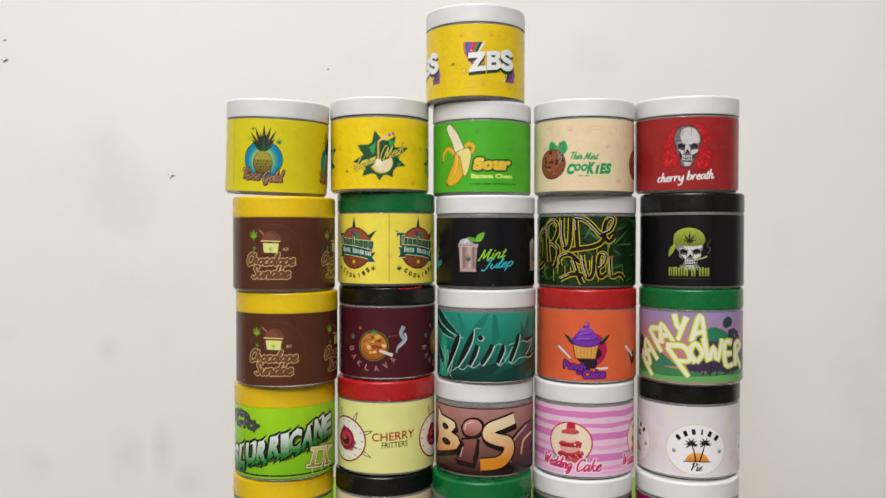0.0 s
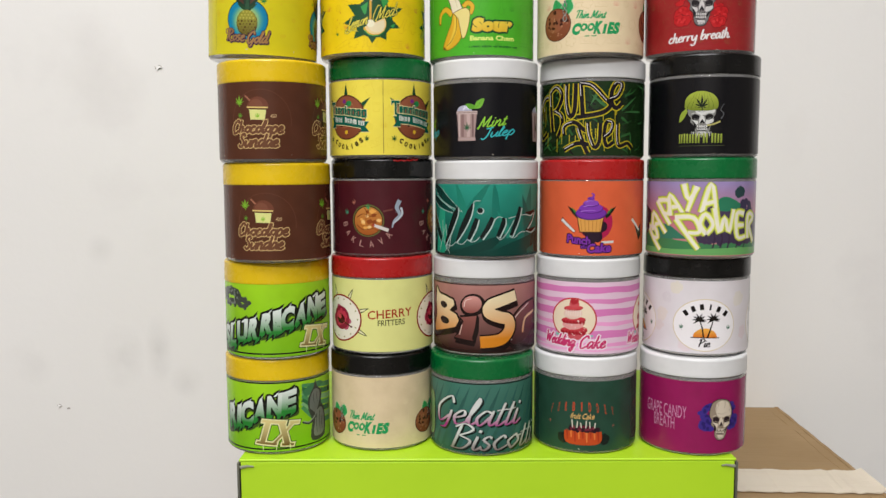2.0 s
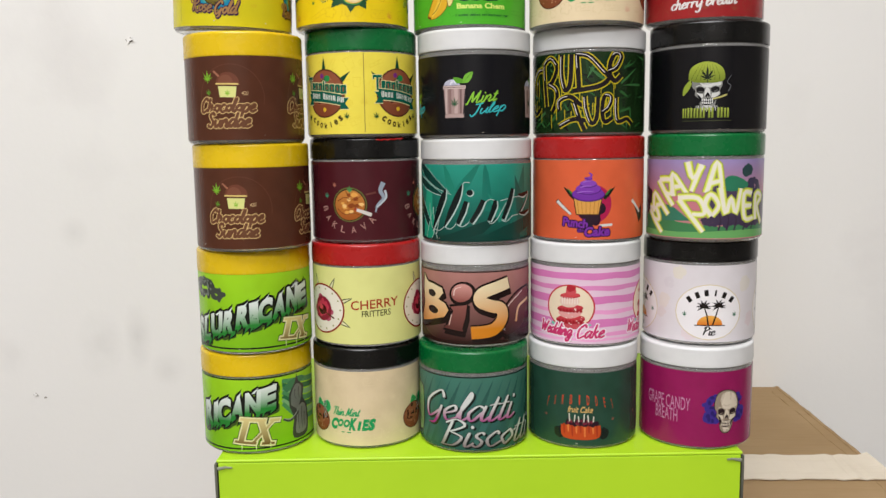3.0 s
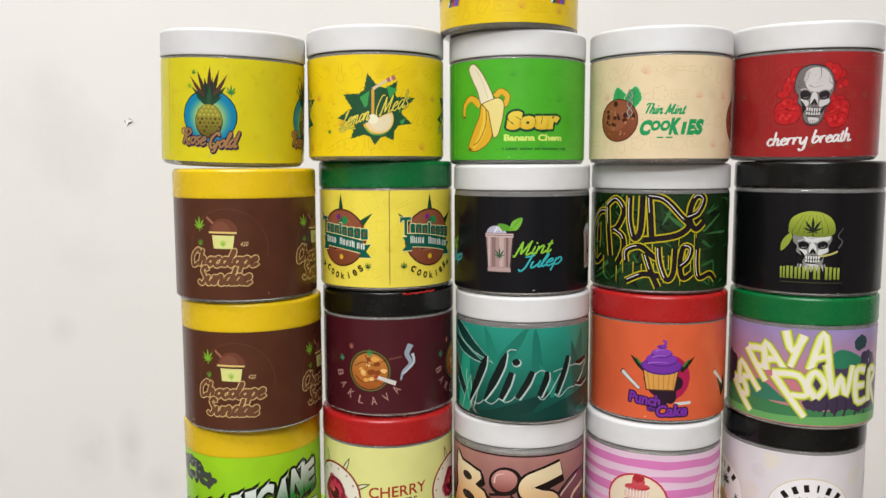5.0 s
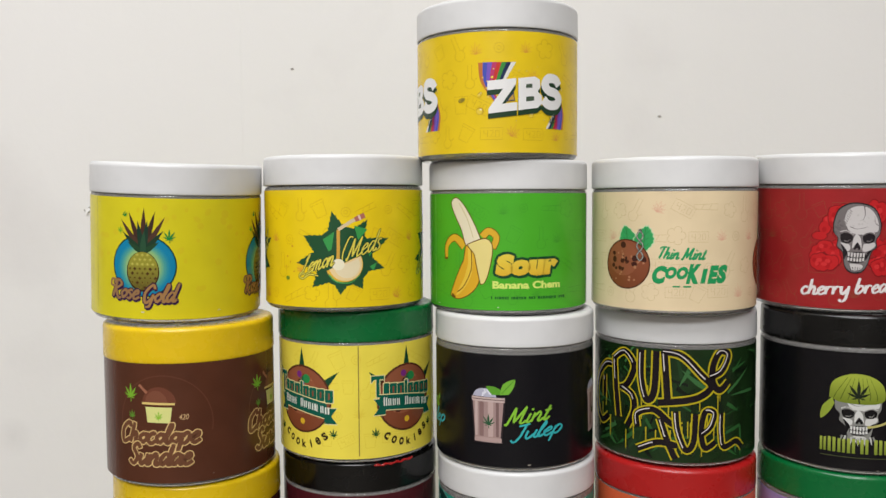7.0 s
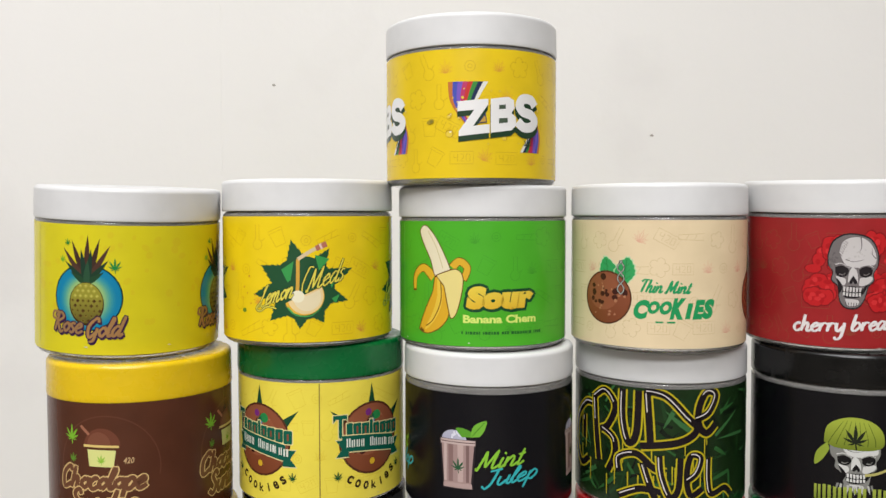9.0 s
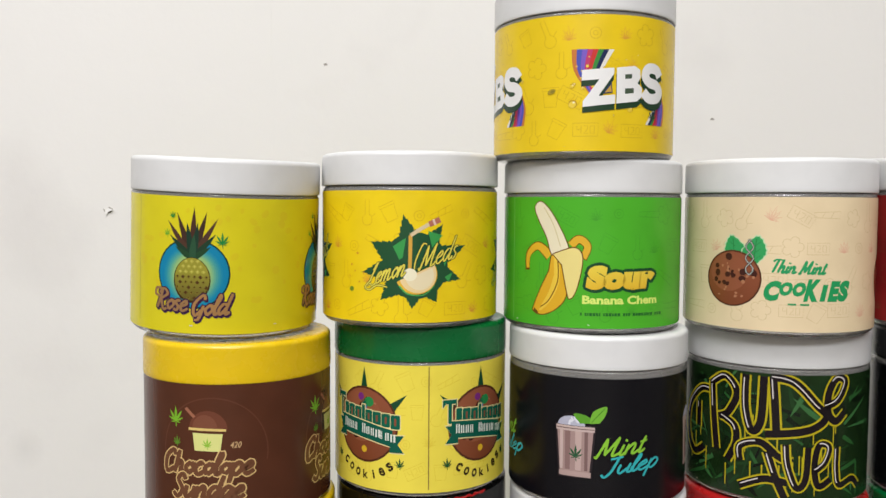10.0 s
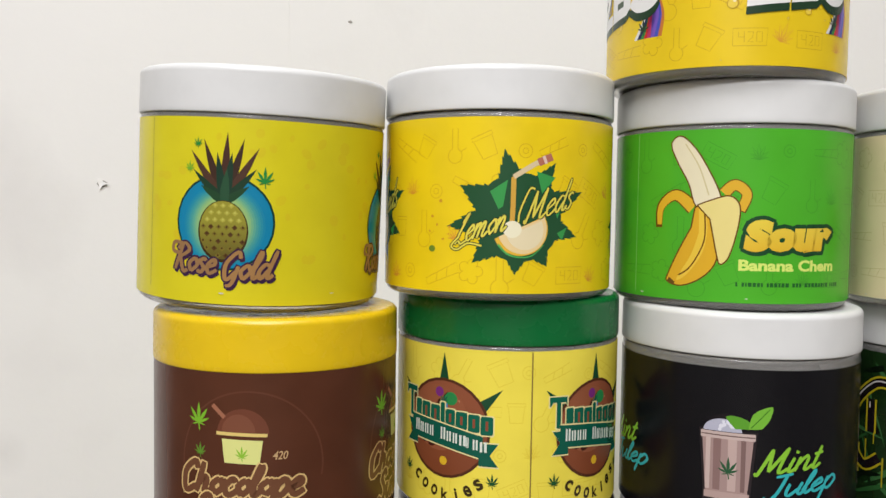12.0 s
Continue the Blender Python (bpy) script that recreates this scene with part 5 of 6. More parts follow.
def art_punch(a):
    a.begin("burst_motif", "magenta and black burst")
    a.disc(4, 26, 14, 14.5, ink("b01e4e"))
    a.cloud(2, 22, 10, 9, ink("2a1526"), 10, 3, 4.0)
    for s in (-1, 1):
        a.poly(blade(1 + 11 * s, 30, 90 - 45 * s, 13, 3), ink("1d2416"))
        a.poly(blade(1 + 12.4 * s, 33, 90 - 42 * s, 7, 1.4), ink("3c7a36"))
    a.begin("cupcake_motif", "cupcake with purple icing")
    a.poly([(-11.4, 31.8), (11.2, 31.8), (8.4, 17.6), (-9.0, 17.6)], ink("4a2a1a"))
    a.poly([(-10.6, 31.2), (10.4, 31.2), (7.8, 18.4), (-8.4, 18.4)], ink("dba04e"))
    for i in range(6):
        u = -8.4 + 3.4 * i
        a.stroke([(u, 31), (u * 0.82, 18.6)], 0.5, ink("b87a34"))
    for v, r, c in ((33.0, 12.6, "4b1f6e"), (33.6, 12.0, "7431a0"), (37.0, 9.6, "57257e"), (37.6, 9.2, "7d38aa"), (41.0, 6.4, "57257e"), (41.6, 6.0, "8643b2"), (45.2, 3.0, "6a2c94")):
        a.disc(0.2, v, r, r * 0.42, ink(c))
    a.stroke(curve((0.5, 45), (2.6, 48), (0.4, 49.4)), 2.0, ink("7d38aa"), 0.4)
    for v, r in ((34.6, 8), (38.6, 5.6), (42.4, 3.6)):
        a.stroke(curve((-r, v), (-r * 0.3, v + 1.0), (r * 0.5, v + 0.8)), 0.8, ink("a56ccc"), 0.3)
    a.stroke([(-24.8, 28.4), (-12.8, 18.0)], 3.2, ink("241a1a"), 0.7)
    a.stroke([(-24.4, 28.0), (-13.0, 18.2)], 2.4, ink("d9d6d2"), 0.7)
    a.stroke([(8.6, 9.6), (19, 10.2)], 1.9, ink("d9d6d2"))
    a.begin("lettering", "purple lettering on dark shapes")
    a.text("Punch", -19.6, 8.2, 0.4, 15.2, ink("7a2fa0"), ink("2a1238"), 0.8, lean=0.1, bold=0.04, slope=-0.1)
    a.text("the", -8.0, 4.6, -1.4, 7.8, ink("6c2a90"), ink("2a1238"), 0.5, bold=0.03)
    a.text("Cake", -3.0, 1.4, 17.4, 9.0, ink("7a2fa0"), ink("2a1238"), 0.8, lean=0.1, bold=0.04, slope=0.04)
    a.shift = 62
    a.begin("burst_motif", "edge of the next print")
    a.poly([(-24.6, 30), (-14, 20), (-10, 24), (-9, 14), (-14, 10)], ink("2a1a1c"))
    a.stroke([(-24.4, 28.0), (-13.0, 18.2)], 2.4, ink("d9d6d2"), 0.7)
    a.shift = 0
    a.end()


def art_dusk(a):
    a.begin("landscape", "printed dusk landscape with hills and trees")
    a.poly([(-66, 20), (-66, 30), (-50, 36), (-30, 30), (-8, 34), (10, 30), (30, 34), (66, 28), (66, 20)], ink("c97a86"))
    a.poly(curve((-66, 12), (-60, 36), (-46, 30), (-40, 14), n=4), ink("3a3040"))
    a.cloud(-56, 28, 7, 9, ink("332a3a"), 12, 4, 4)
    a.poly(curve((-2, 20), (6, 38), (20, 44), (36, 38), (62, 30), (66, 12), (10, 10), n=4), ink("4b3f58"))
    a.poly(curve((8, 36), (16, 46), (26, 45), (36, 38), (20, 35), n=4), ink("2f7c5c"))
    a.cloud(33, 50, 3.6, 3.0, ink("2a4446"), 9, 6, 2.3)
    a.cloud(41, 37, 7, 6, ink("3c3550"), 12, 7, 3.4)
    a.poly([(-66, 0.5), (-66, 14), (-40, 18), (-20, 12), (10, 9), (40, 12), (66, 10), (66, 0.5)], ink("417f50"))
    a.poly(curve((-52, 12), (-40, 22), (-26, 24), (-10, 13), n=4), ink("3a7a62"))
    a.poly([(-66, 0.3), (-66, 5), (-20, 4.4), (30, 6.4), (66, 5), (66, 0.3)], ink("6cab62"))
    for u, k in ((6, 1), (18, 2), (31, 3), (44, 4)):
        a.cloud(u, 13, 6, 3, ink("41344c"), 9, k, 2.6)
    for u in (10, 16, 22, 30, 38):
        a.stroke(curve((u, 6), (u + 1.6, 14), (u - 1, 22)), 1.4, ink("3a2c40"), 0.6)
    a.begin("lettering", "white sprayed lettering with a yellow-green glow")
    glow, rim, core = ink("dbe25c"), ink("c3cf40"), ink("efeada")
    upper = ([((-50, 20), (-34, 3)), ((-50, 21), (-41, 21), (-37, 13), (-43, 13))], [((-44, 18), (-43, 33), (-28, 17)), ((-41, 23), (-34, 25))], [((-38, 43), (-24, 24)), ((-37, 43), (-26, 43), (-26, 33), (-32, 34))],
              [((-24, 31), (-25, 48), (-13, 33)), ((-23, 38), (-16, 39))], [((-13, 57), (-9, 45), (-2, 54)), ((-3, 55), (-10, 35))], [((1, 34), (8, 57), (12, 37)), ((3, 41), (11, 43))])
    lower = ([((-19, 29), (-1, 5)), ((-20, 30), (-5, 30), (0, 19), (-9, 18))], [((5, 17), (0, 25), (4, 33), (10, 25), (5, 17))], [((11, 38), (15, 19), (19, 30), (23, 19), (27, 37))],
              [((38, 33), (30, 33), (31, 15), (40, 15)), ((31, 24), (38, 24))], [((43, 13), (43, 32), (52, 30), (45, 23), (53, 10))])
    for letters in (upper, lower):
        for c, w in ((ink("8f9458"), 7.2), (ink("a9b048"), 6.6), (rim, 5.9), (glow, 5.0), (ink("e6e98a"), 4.0), (ink("f0efc0"), 3.1), (core, 2.2)):
            for strokes in letters:
                for s in strokes:
                    a.stroke(curve(*s, n=4), w, c, 0.72)
    a.end()


def storm_word(a, word, u0, v0, u1, v1, slope):
    """Jumping sprayed letters, each a little taller, lower or more slanted than the last."""
    a.begin("lettering", "white to green sprayed lettering with a black outline")
    rnd = random.Random(len(word))
    wide = [0.45 if c == "I" else 1.0 for c in word]
    unit, spots, u = (u1 - u0) / sum(wide), [], u0
    for i, ch in enumerate(word):
        w = unit * wide[i]
        dv = slope * (u + w / 2 - (u0 + u1) / 2) + 2.4 * (rnd.random() - 0.5)
        grow = 1.5 * rnd.random()
        spots.append((ch, u - 0.8, v0 + dv - grow, u + w + 0.8, v1 + dv + grow, 0.28 * (rnd.random() - 0.3)))
        u += w
    for ch, x0, y0, x1, y1, k in spots:
        a.text(ch, x0 + 1.4, y0 - 2.4, x1 + 1.4, y1 - 2.4, ink("3f5520"), ink("3f5520"), 1.4, lean=k, slope=0.25, bold=0.05)
    for ch, x0, y0, x1, y1, k in spots:
        a.text(ch, x0, y0, x1, y1, ink("12160e"), ink("12160e"), 1.9, lean=k, slope=0.25, bold=0.05)
    for i, (ch, x0, y0, x1, y1, k) in enumerate(spots):
        for j in range(2):
            u = x0 + (x1 - x0) * (0.15 + 0.5 * j)
            a.poly([(u - 1.0, y0 + 3), (u - 2.6 - j, y0 - 4.2 - (i + j) % 3), (u + 3.4, y0 - 0.5), (u + 4.4, y0 + 3)], ink("12160e"))
        u = x0 + (x1 - x0) * 0.5
        a.poly([(u - 2.4, y1 - 3), (u + 1.6, y1 - 3), (u + 4.0 + i % 3, y1 + 4.4 + i % 2), (u - 0.2, y1 + 1.4)], ink("12160e"))
    for i, (ch, x0, y0, x1, y1, k) in enumerate(spots):
        mid = (y0 + y1) / 2
        for j in range(2):
            u = x0 + (x1 - x0) * (0.2 + 0.5 * j)
            a.poly([(u, y0 + 3), (u - 1.4 - j, y0 - 2.4 - (i + j) % 3), (u + 2.2, y0 + 0.6), (u + 2.6, y0 + 3)], ink("2a7c30"))
        u = x0 + (x1 - x0) * 0.55
        a.poly([(u - 1.4, y1 - 2), (u + 1.0, y1 - 2), (u + 2.8 + i % 3, y1 + 2.6)], ink("e6efe6"))
        a.text(ch, x0, y0, x1, y1, ink("2a8432", "dfe8df", round(mid) - 6, round(mid) + 9), lean=k, slope=0.25, bold=0.06)
    for ch, x0, y0, x1, y1, k in spots:
        a.specks((x0 + x1) / 2, (y0 * 2 + y1) / 3, 2.4, 3, ink("1d5a26"), 4, int(x0 * 10), 0.4)


def gold_nine(a, u0, v0, u1, v1):
    a.begin("numeral", "gold Roman numeral with a pale outline")
    w, h = u1 - u0, v1 - v0

    def at(x, y):
        return (u0 + w * x + 0.3 * h * (y - 0.5), v0 + h * y - 0.10 * w * (x - 0.5))

    def slab(g, col):
        gx, gy = g / w, g / h
        for x0, y0, x1, y1, k in ((0.10, 0.0, 0.24, 1.0, 0), (0.44, 1.0, 0.82, 0.0, 0.16), (0.86, 1.0, 0.42, 0.0, 0.08)):
            k = k or 0.14
            a.poly([at(x0 - gx, y0), at(x0 + k + gx, y0), at(x1 + (k if x0 > 0.3 else 0) + gx, y1), at((x1 if x0 > 0.3 else x0) - gx, y1)], col)
        for x0, x1, y in ((0.0, 0.36, 0.05), (0.0, 0.36, 0.95), (0.36, 0.66, 0.95), (0.78, 1.04, 0.95), (0.34, 0.58, 0.05), (0.72, 1.06, 0.05)):
            a.poly([at(x0 - gx, y - 0.05 - gy), at(x1 + gx, y - 0.05 - gy), at(x1 + gx, y + 0.05 + gy), at(x0 - gx, y + 0.05 + gy)], col)
    slab(1.7, ink("2c3a14"))
    slab(1.1, ink("e8e4a8"))
    slab(0.0, ink("6f5424", "dccb88", v0, v1))
    for i in range(3):
        u = u0 + w * (0.1 + 0.38 * i)
        a.stroke([(u, v0), (u, v0 - 5)], 0.9, ink("d9e4a0"), 0.5)


def art_storm(a):
    a.begin("border", "black line along the head of the label")
    a.box(-66, 58.2, 66, 59.6, ink("1a1d12"))
    a.begin("border", "black line along the foot of the label")
    a.box(-66, 0.3, 66, 1.6, ink("1a1d12"))
    a.begin("rubble_motif", "dark scribbled shapes")
    a.cloud(-46, 47, 12, 7, ink("3c4238"), 18, 5, 3.4)
    a.cloud(-46, 47, 12, 7, ink("737b70"), 30, 15, 1.1)
    a.cloud(-30, 42, 6, 4, ink("454b42"), 10, 25, 2.4)
    storm_word(a, "SLURRICANE", -60, 16.5, 48, 34.5, 0.27)
    gold_nine(a, 21, 5.0, 47, 20.5)
    a.end()


def art_storm_low(a):
    a.begin("border", "black line along the head of the label")
    a.box(-66, 55.8, 66, 57.2, ink("1a1d12"))
    a.begin("border", "black line along the foot of the label")
    a.box(-66, 0.3, 66, 1.6, ink("1a1d12"))
    a.begin("storm_motif", "grey-green swept shapes")
    for i in range(7):
        a.stroke(curve((20, 52 - i * 3), (36, 50 - i * 5), (62, 46 - i * 5)), 3.0, ink(("4f8f5a", "2f6a44", "7fb07a")[i % 3]), 1.6)
    a.poly(curve((20, 46), (27, 51), (38, 53), (44, 50), (34, 46), (24, 42), n=4), ink("3f7a52"))
    a.poly(curve((26, 30), (26, 40), (32, 49), (34, 55), (36, 49), (42, 44), (41, 34), (46, 26), (46, 5), (29, 4), (30, 20), n=4), ink("3a3d3b"))
    a.poly(curve((27.4, 31), (28, 40), (33, 47), (39, 44), (38, 34), (34, 26), n=4), ink("6d706d"))
    a.poly(curve((33, 27), (40, 30), (44.6, 24), (44, 8), (32, 7), (32.6, 18), n=4), ink("757a76"))
    for u, v, l in ((35, 25, 16), (39, 27, 18), (42, 22, 12), (32, 43, 8), (36, 44, 9)):
        a.stroke(curve((u, v), (u - 0.6, v - l / 2), (u + 0.5, v - l)), 0.9, ink("484c49"), 0.4)
    a.stroke(curve((34, 24), (27, 19), (20, 21)), 2.6, ink("3a3d3b"), 0.6)
    a.stroke(curve((33, 24), (27, 20), (21, 21.4)), 1.2, ink("8b908c"), 0.6)
    storm_word(a, "RICANE", -51, 23, 15, 42, 0.26)
    gold_nine(a, -16, 4.5, 13, 24.5)
    a.end()


def art_rings(a):
    def ringed(a):
        a.begin("cherry_motif", "red and white ringed disc with leaf points")
        for ang in (62, 108, 332, 20):
            a.poly(blade(-40 + 20 * math.cos(radians(ang)), 26 + 18 * math.sin(radians(ang)), ang, 11, 3.4), ink("3d4a24"))
            a.poly(blade(-40 + 21 * math.cos(radians(ang)), 26 + 19 * math.sin(radians(ang)), ang, 8, 1.8), ink("e6e2b4"))
        a.disc(-40, 26, 22.6, 20.0, ink("8f2a1c"))
        a.disc(-40, 26, 21.2, 18.6, ink("efe9d8"))
        for i in range(14):
            b = radians(i * 360 / 14)
            a.disc(-40 + 18.6 * math.cos(b), 26 + 16.2 * math.sin(b), 0.8, 0.8, ink("9a9a5a"), n=8)
        a.cloud(-40, 26, 9, 8.4, ink("b4506a"), 14, 3, 3.4)
        a.disc(-40, 26, 10.4, 10, ink("8c2038"))
        a.cloud(-40, 26, 6, 6, ink("c93a52"), 9, 6, 2.4)
        a.disc(-40.5, 25, 5.4, 4.2, ink("4a0c16"))
        a.disc(-42, 27, 2.6, 2.0, ink("d84a58"))
        a.stroke([(-38, 24), (-27, 19)], 1.3, ink("5c2a20"))
    repeated(a, 93.6, 2, ringed)
    a.begin("lettering", "brick red lettering")
    a.text("CHERRY", -12.2, 27.6, 25.8, 34.8, ink("a83820"), slope=0.06, bold=0.012)
    a.begin("lettering", "dark olive lettering")
    a.text("FRITTERS", -3.8, 21.4, 19.2, 26.4, ink("4a4a24"), slope=0.04, bold=0.012)
    a.end()


def art_fat_letters(a):
    a.begin("border", "black line along the head of the label")
    a.box(-66, 55.0, 66, 56.3, ink("2a1612"))
    a.begin("border", "black line along the foot of the label")
    a.box(-66, 0.3, 66, 1.4, ink("2a1612"))
    a.begin("lettering", "cream to orange lettering with a thick dark shadow")
    sh, gold, brown = ink("1c0d0b"), ink("d8851f", "ecd9b0", 12, 44), ink("4a2420", "a8675e", 6, 46)
    b_out = [(-50, 51), (-44, 45.5), (-36, 44.5), (-27, 42), (-26, 38), (-31, 33), (-24, 30), (-21.5, 25), (-25, 19.5), (-38, 16), (-54, 12.5), (-55.5, 16), (-50, 28), (-51.5, 38)]
    s_line = curve((28, 46), (17, 43), (6, 39), (4, 33), (12, 29), (21, 26), (22, 18), (14, 10), (-3, 8), n=5)
    i_out = [(-20, 28), (-6, 30), (-7.5, 20), (-10, 11), (-9, 9), (-26, 11), (-22, 14), (-17, 25)]
    c_out = curve((56, 40), (40, 38), (28, 30), (22, 20), (21, 12), (26, 5), (42, 3), (56, 5), n=3)
    a.stroke([(u + 1.2, v - 2.6) for u, v in s_line], 13.4, sh)
    for pts in (b_out, i_out, c_out):
        a.stroke([(u + 1.2, v - 2.6) for u, v in pts + [pts[0]]], 4.4, sh)
        a.poly([(u + 1.2, v - 2.6) for u, v in pts], sh)
    for pts in (b_out, i_out, c_out):
        a.stroke(pts + [pts[0]], 3.6, sh)
        a.stroke(pts[1:] + pts[:2], 3.4, sh)
    a.disc(-9.6, 38.6, 11.0, 9.4, sh, turn=20)
    a.poly(i_out, brown)
    a.disc(-10.2, 39.2, 8.6, 7.0, ink("8a4a42", "cf938a", 33, 46), turn=20)
    a.stroke(curve((-16.6, 37), (-15.4, 42), (-10, 44)), 0.9, ink("ecd2c8"), 0.4)
    a.stroke([(-18.6, 22), (-21, 13.4)], 0.8, ink("d9b4a8"))
    a.poly(c_out, ink("2e1616", "7d4c4a", 6, 36))
    a.stroke(curve((44, 38), (29, 29), (23.4, 18), (24, 9)), 0.9, ink("e3ccc4"))
    a.stroke(curve((56, 30), (40, 26), (36, 14)), 2.2, ink("c88a5a", "e6c49a", 10, 30))
    a.poly(b_out, gold)
    for u, v, ru, rv in ((-38.5, 37.0, 4.6, 2.8), (-37.5, 24.0, 6.0, 3.0)):
        a.disc(u, v, ru, rv, sh, turn=-8)
    a.stroke(s_line, 12.4, sh)
    a.stroke(s_line, 9.0, gold, 1.1)
    a.end()


def art_cake(a):
    a.begin("stripe_pattern", "uneven pink stripes", "stuff")
    for v, h, c in ((51.5, 5.2, "dd80bc"), (42.2, 3.8, "e08bc0"), (33.0, 5.8, "dd80bc"), (23.6, 3.2, "f0a3d2"), (15.0, 6.2, "dd80bc"), (6.2, 3.0, "ef9ed0"), (2.0, 2.0, "f2add6")):
        up = [(-66 + 6 * i, v + h / 2 + 0.25 * math.sin(i * 1.3 + v)) for i in range(23)]
        a.poly(up + [(u, w - h + 0.3 * math.sin(k * 0.9 + v)) for k, (u, w) in enumerate(reversed(up))], ink(c))

    def one(a):
        a.begin("cake_motif", "tiered red and cream cake on a ringed disc")
        a.disc(-11.4, 27.4, 19.4, 17.6, ink("c4383c"))
        a.disc(-11.4, 27.4, 18.2, 16.4, ink("eedcc0"))
        a.stroke(curve((-27, 14), (-12, 11.4), (5, 14)), 2.4, ink("7fc0ae"), 0.6)
        for u, v, ru, rv, c in ((-11.2, 14.2, 11.0, 4.2, "c8505a"), (-11.2, 17.6, 11.6, 3.6, "a82a36"), (-10.8, 18.6, 11.0, 2.6, "c43a44"), (-11.6, 23.0, 9.2, 4.6, "e3a09c"), (-11.4, 26.2, 10.4, 3.0, "a82a36"), (-11.2, 27.0, 9.8, 2.2, "c43a44"),
                                (-11.8, 31.8, 7.8, 4.8, "e6c4b4"), (-11.4, 36.2, 8.0, 2.4, "b8343c"), (-11.2, 36.8, 7.4, 1.7, "cf4a50"), (-10.6, 39.6, 4.2, 2.8, "cf5058"), (-10.4, 41.4, 3.0, 1.4, "a82a36")):
            a.begin("cake_tier", "printed layer of the cake")
            a.disc(u, v, ru, rv, ink(c), turn=4)
        a.begin("icing_drip", "printed drips of icing", "stuff")
        for i in range(7):
            a.stroke([(-17.6 + 2.0 * i, 29.6), (-17.4 + 2.0 * i, 34.8)], 0.7, ink("f3e4da"))
            a.disc(-20 + 2.9 * i, 15.8, 1.2, 1.7, ink("a0202a"), n=12)
            a.disc(-19 + 2.7 * i, 24.6, 1.1, 1.5, ink("a0202a"), n=12)
        a.cloud(-10.6, 42, 3, 1.2, ink("b02a34"), 6, 3, 1.6)
        a.specks(-11, 20, 9, 7, ink("f0d0c8"), 14, 2, 0.6)
        a.begin("lettering", "magenta lettering with a white outline")
        a.penned("Wedding", -40, 0.8, -7.0, 14.6, ink("d03a70"), ink("f4e6ee"), 0.9, 1.7, 0.7, lean=0.3, slope=-0.05)
        a.penned("Cake", -6, 3.6, 18.4, 14.4, ink("d03a70"), ink("f4e6ee"), 0.9, 1.7, 0.7, lean=0.3, slope=0.03)
    repeated(a, 75, 2, one)


def art_palms(a):
    a.begin("ground_pattern", "pale pink and cream blotches", "stuff")
    for k, (u, v, r, c) in enumerate(((-28, 30, 6, "e4dad4"), (-31, 20, 5, "e2d6d6"), (-24, 44, 5, "dfd8dc"), (38, 44, 7, "e3dcd4"), (44, 16, 6, "e2d3d6"), (-16, 52, 6, "e6dfd2"), (-8, 6, 6, "e4d6d9"))):
        a.cloud(u, v, r * 0.6, r * 0.7, ink(c), 7, k, r * 0.42)
    def one(a):
        a.begin("oval_motif", "white oval with a fine gold rim")
        a.disc(7.6, 22.6, 25.6, 21.6, ink("d9c68a"))
        a.disc(7.6, 22.6, 25.1, 21.1, ink("f3eff0"))
        a.begin("name_strip", "black bars bowed over the palms", "stuff")
        for i in range(6):
            ang = radians(128 - 15.2 * i)
            u, v = 8.4 + 26 * math.cos(ang), 12.2 + 25.6 * math.sin(ang)
            t = ang - math.pi / 2
            w, h = (1.55 if i != 3 else 0.7), 2.4
            a.poly([(u + x * w * math.cos(t) - y * h * math.sin(t), v + x * w * math.sin(t) + y * h * math.cos(t)) for x, y in ((-1, -1), (1, -1), (1, 1), (-1, 1))], ink("1b1716"))
        a.begin("palm_motif", "two black palms before a half sun")
        a.disc(8, 12.6, 9.6, 7.6, ink("dc6a1e", "f0b04a", 12, 20), 0, 180)
        a.stroke([(-3.6, 12.4), (19.6, 12.4)], 0.8, ink("2a1a12"))
        for u, v, b in ((3.2, 27.0, 6.8), (14.4, 27.6, 10.0)):
            a.stroke(curve((b, 12.6), ((u + b) / 2 + 0.4, 21), (u, v)), 1.3, ink("1d1815"), 0.6)
            for ang in (10, 45, 78, 105, 140, 172, 205, 335):
                a.poly(blade(u, v, ang, 5.8, 1.7, -1.1 if ang < 90 else 1.1), ink("1d1815"))
        a.begin("lettering", "black script lettering")
        a.penned("Pie", 2.8, 4.8, 13.6, 11.6, ink("1b1716"), weight=1.2, thin=0.35, lean=0.2)
        a.begin("leaf_motif", "small green fan leaves")
        a.leaf(-11, 21.0, 3.6, ink("2f6a4c"))
        a.begin("leaf_motif", "small green fan leaves")
        a.leaf(27.4, 21.0, 3.6, ink("2f6a4c"))
    repeated(a, 68, 3, one, -1)


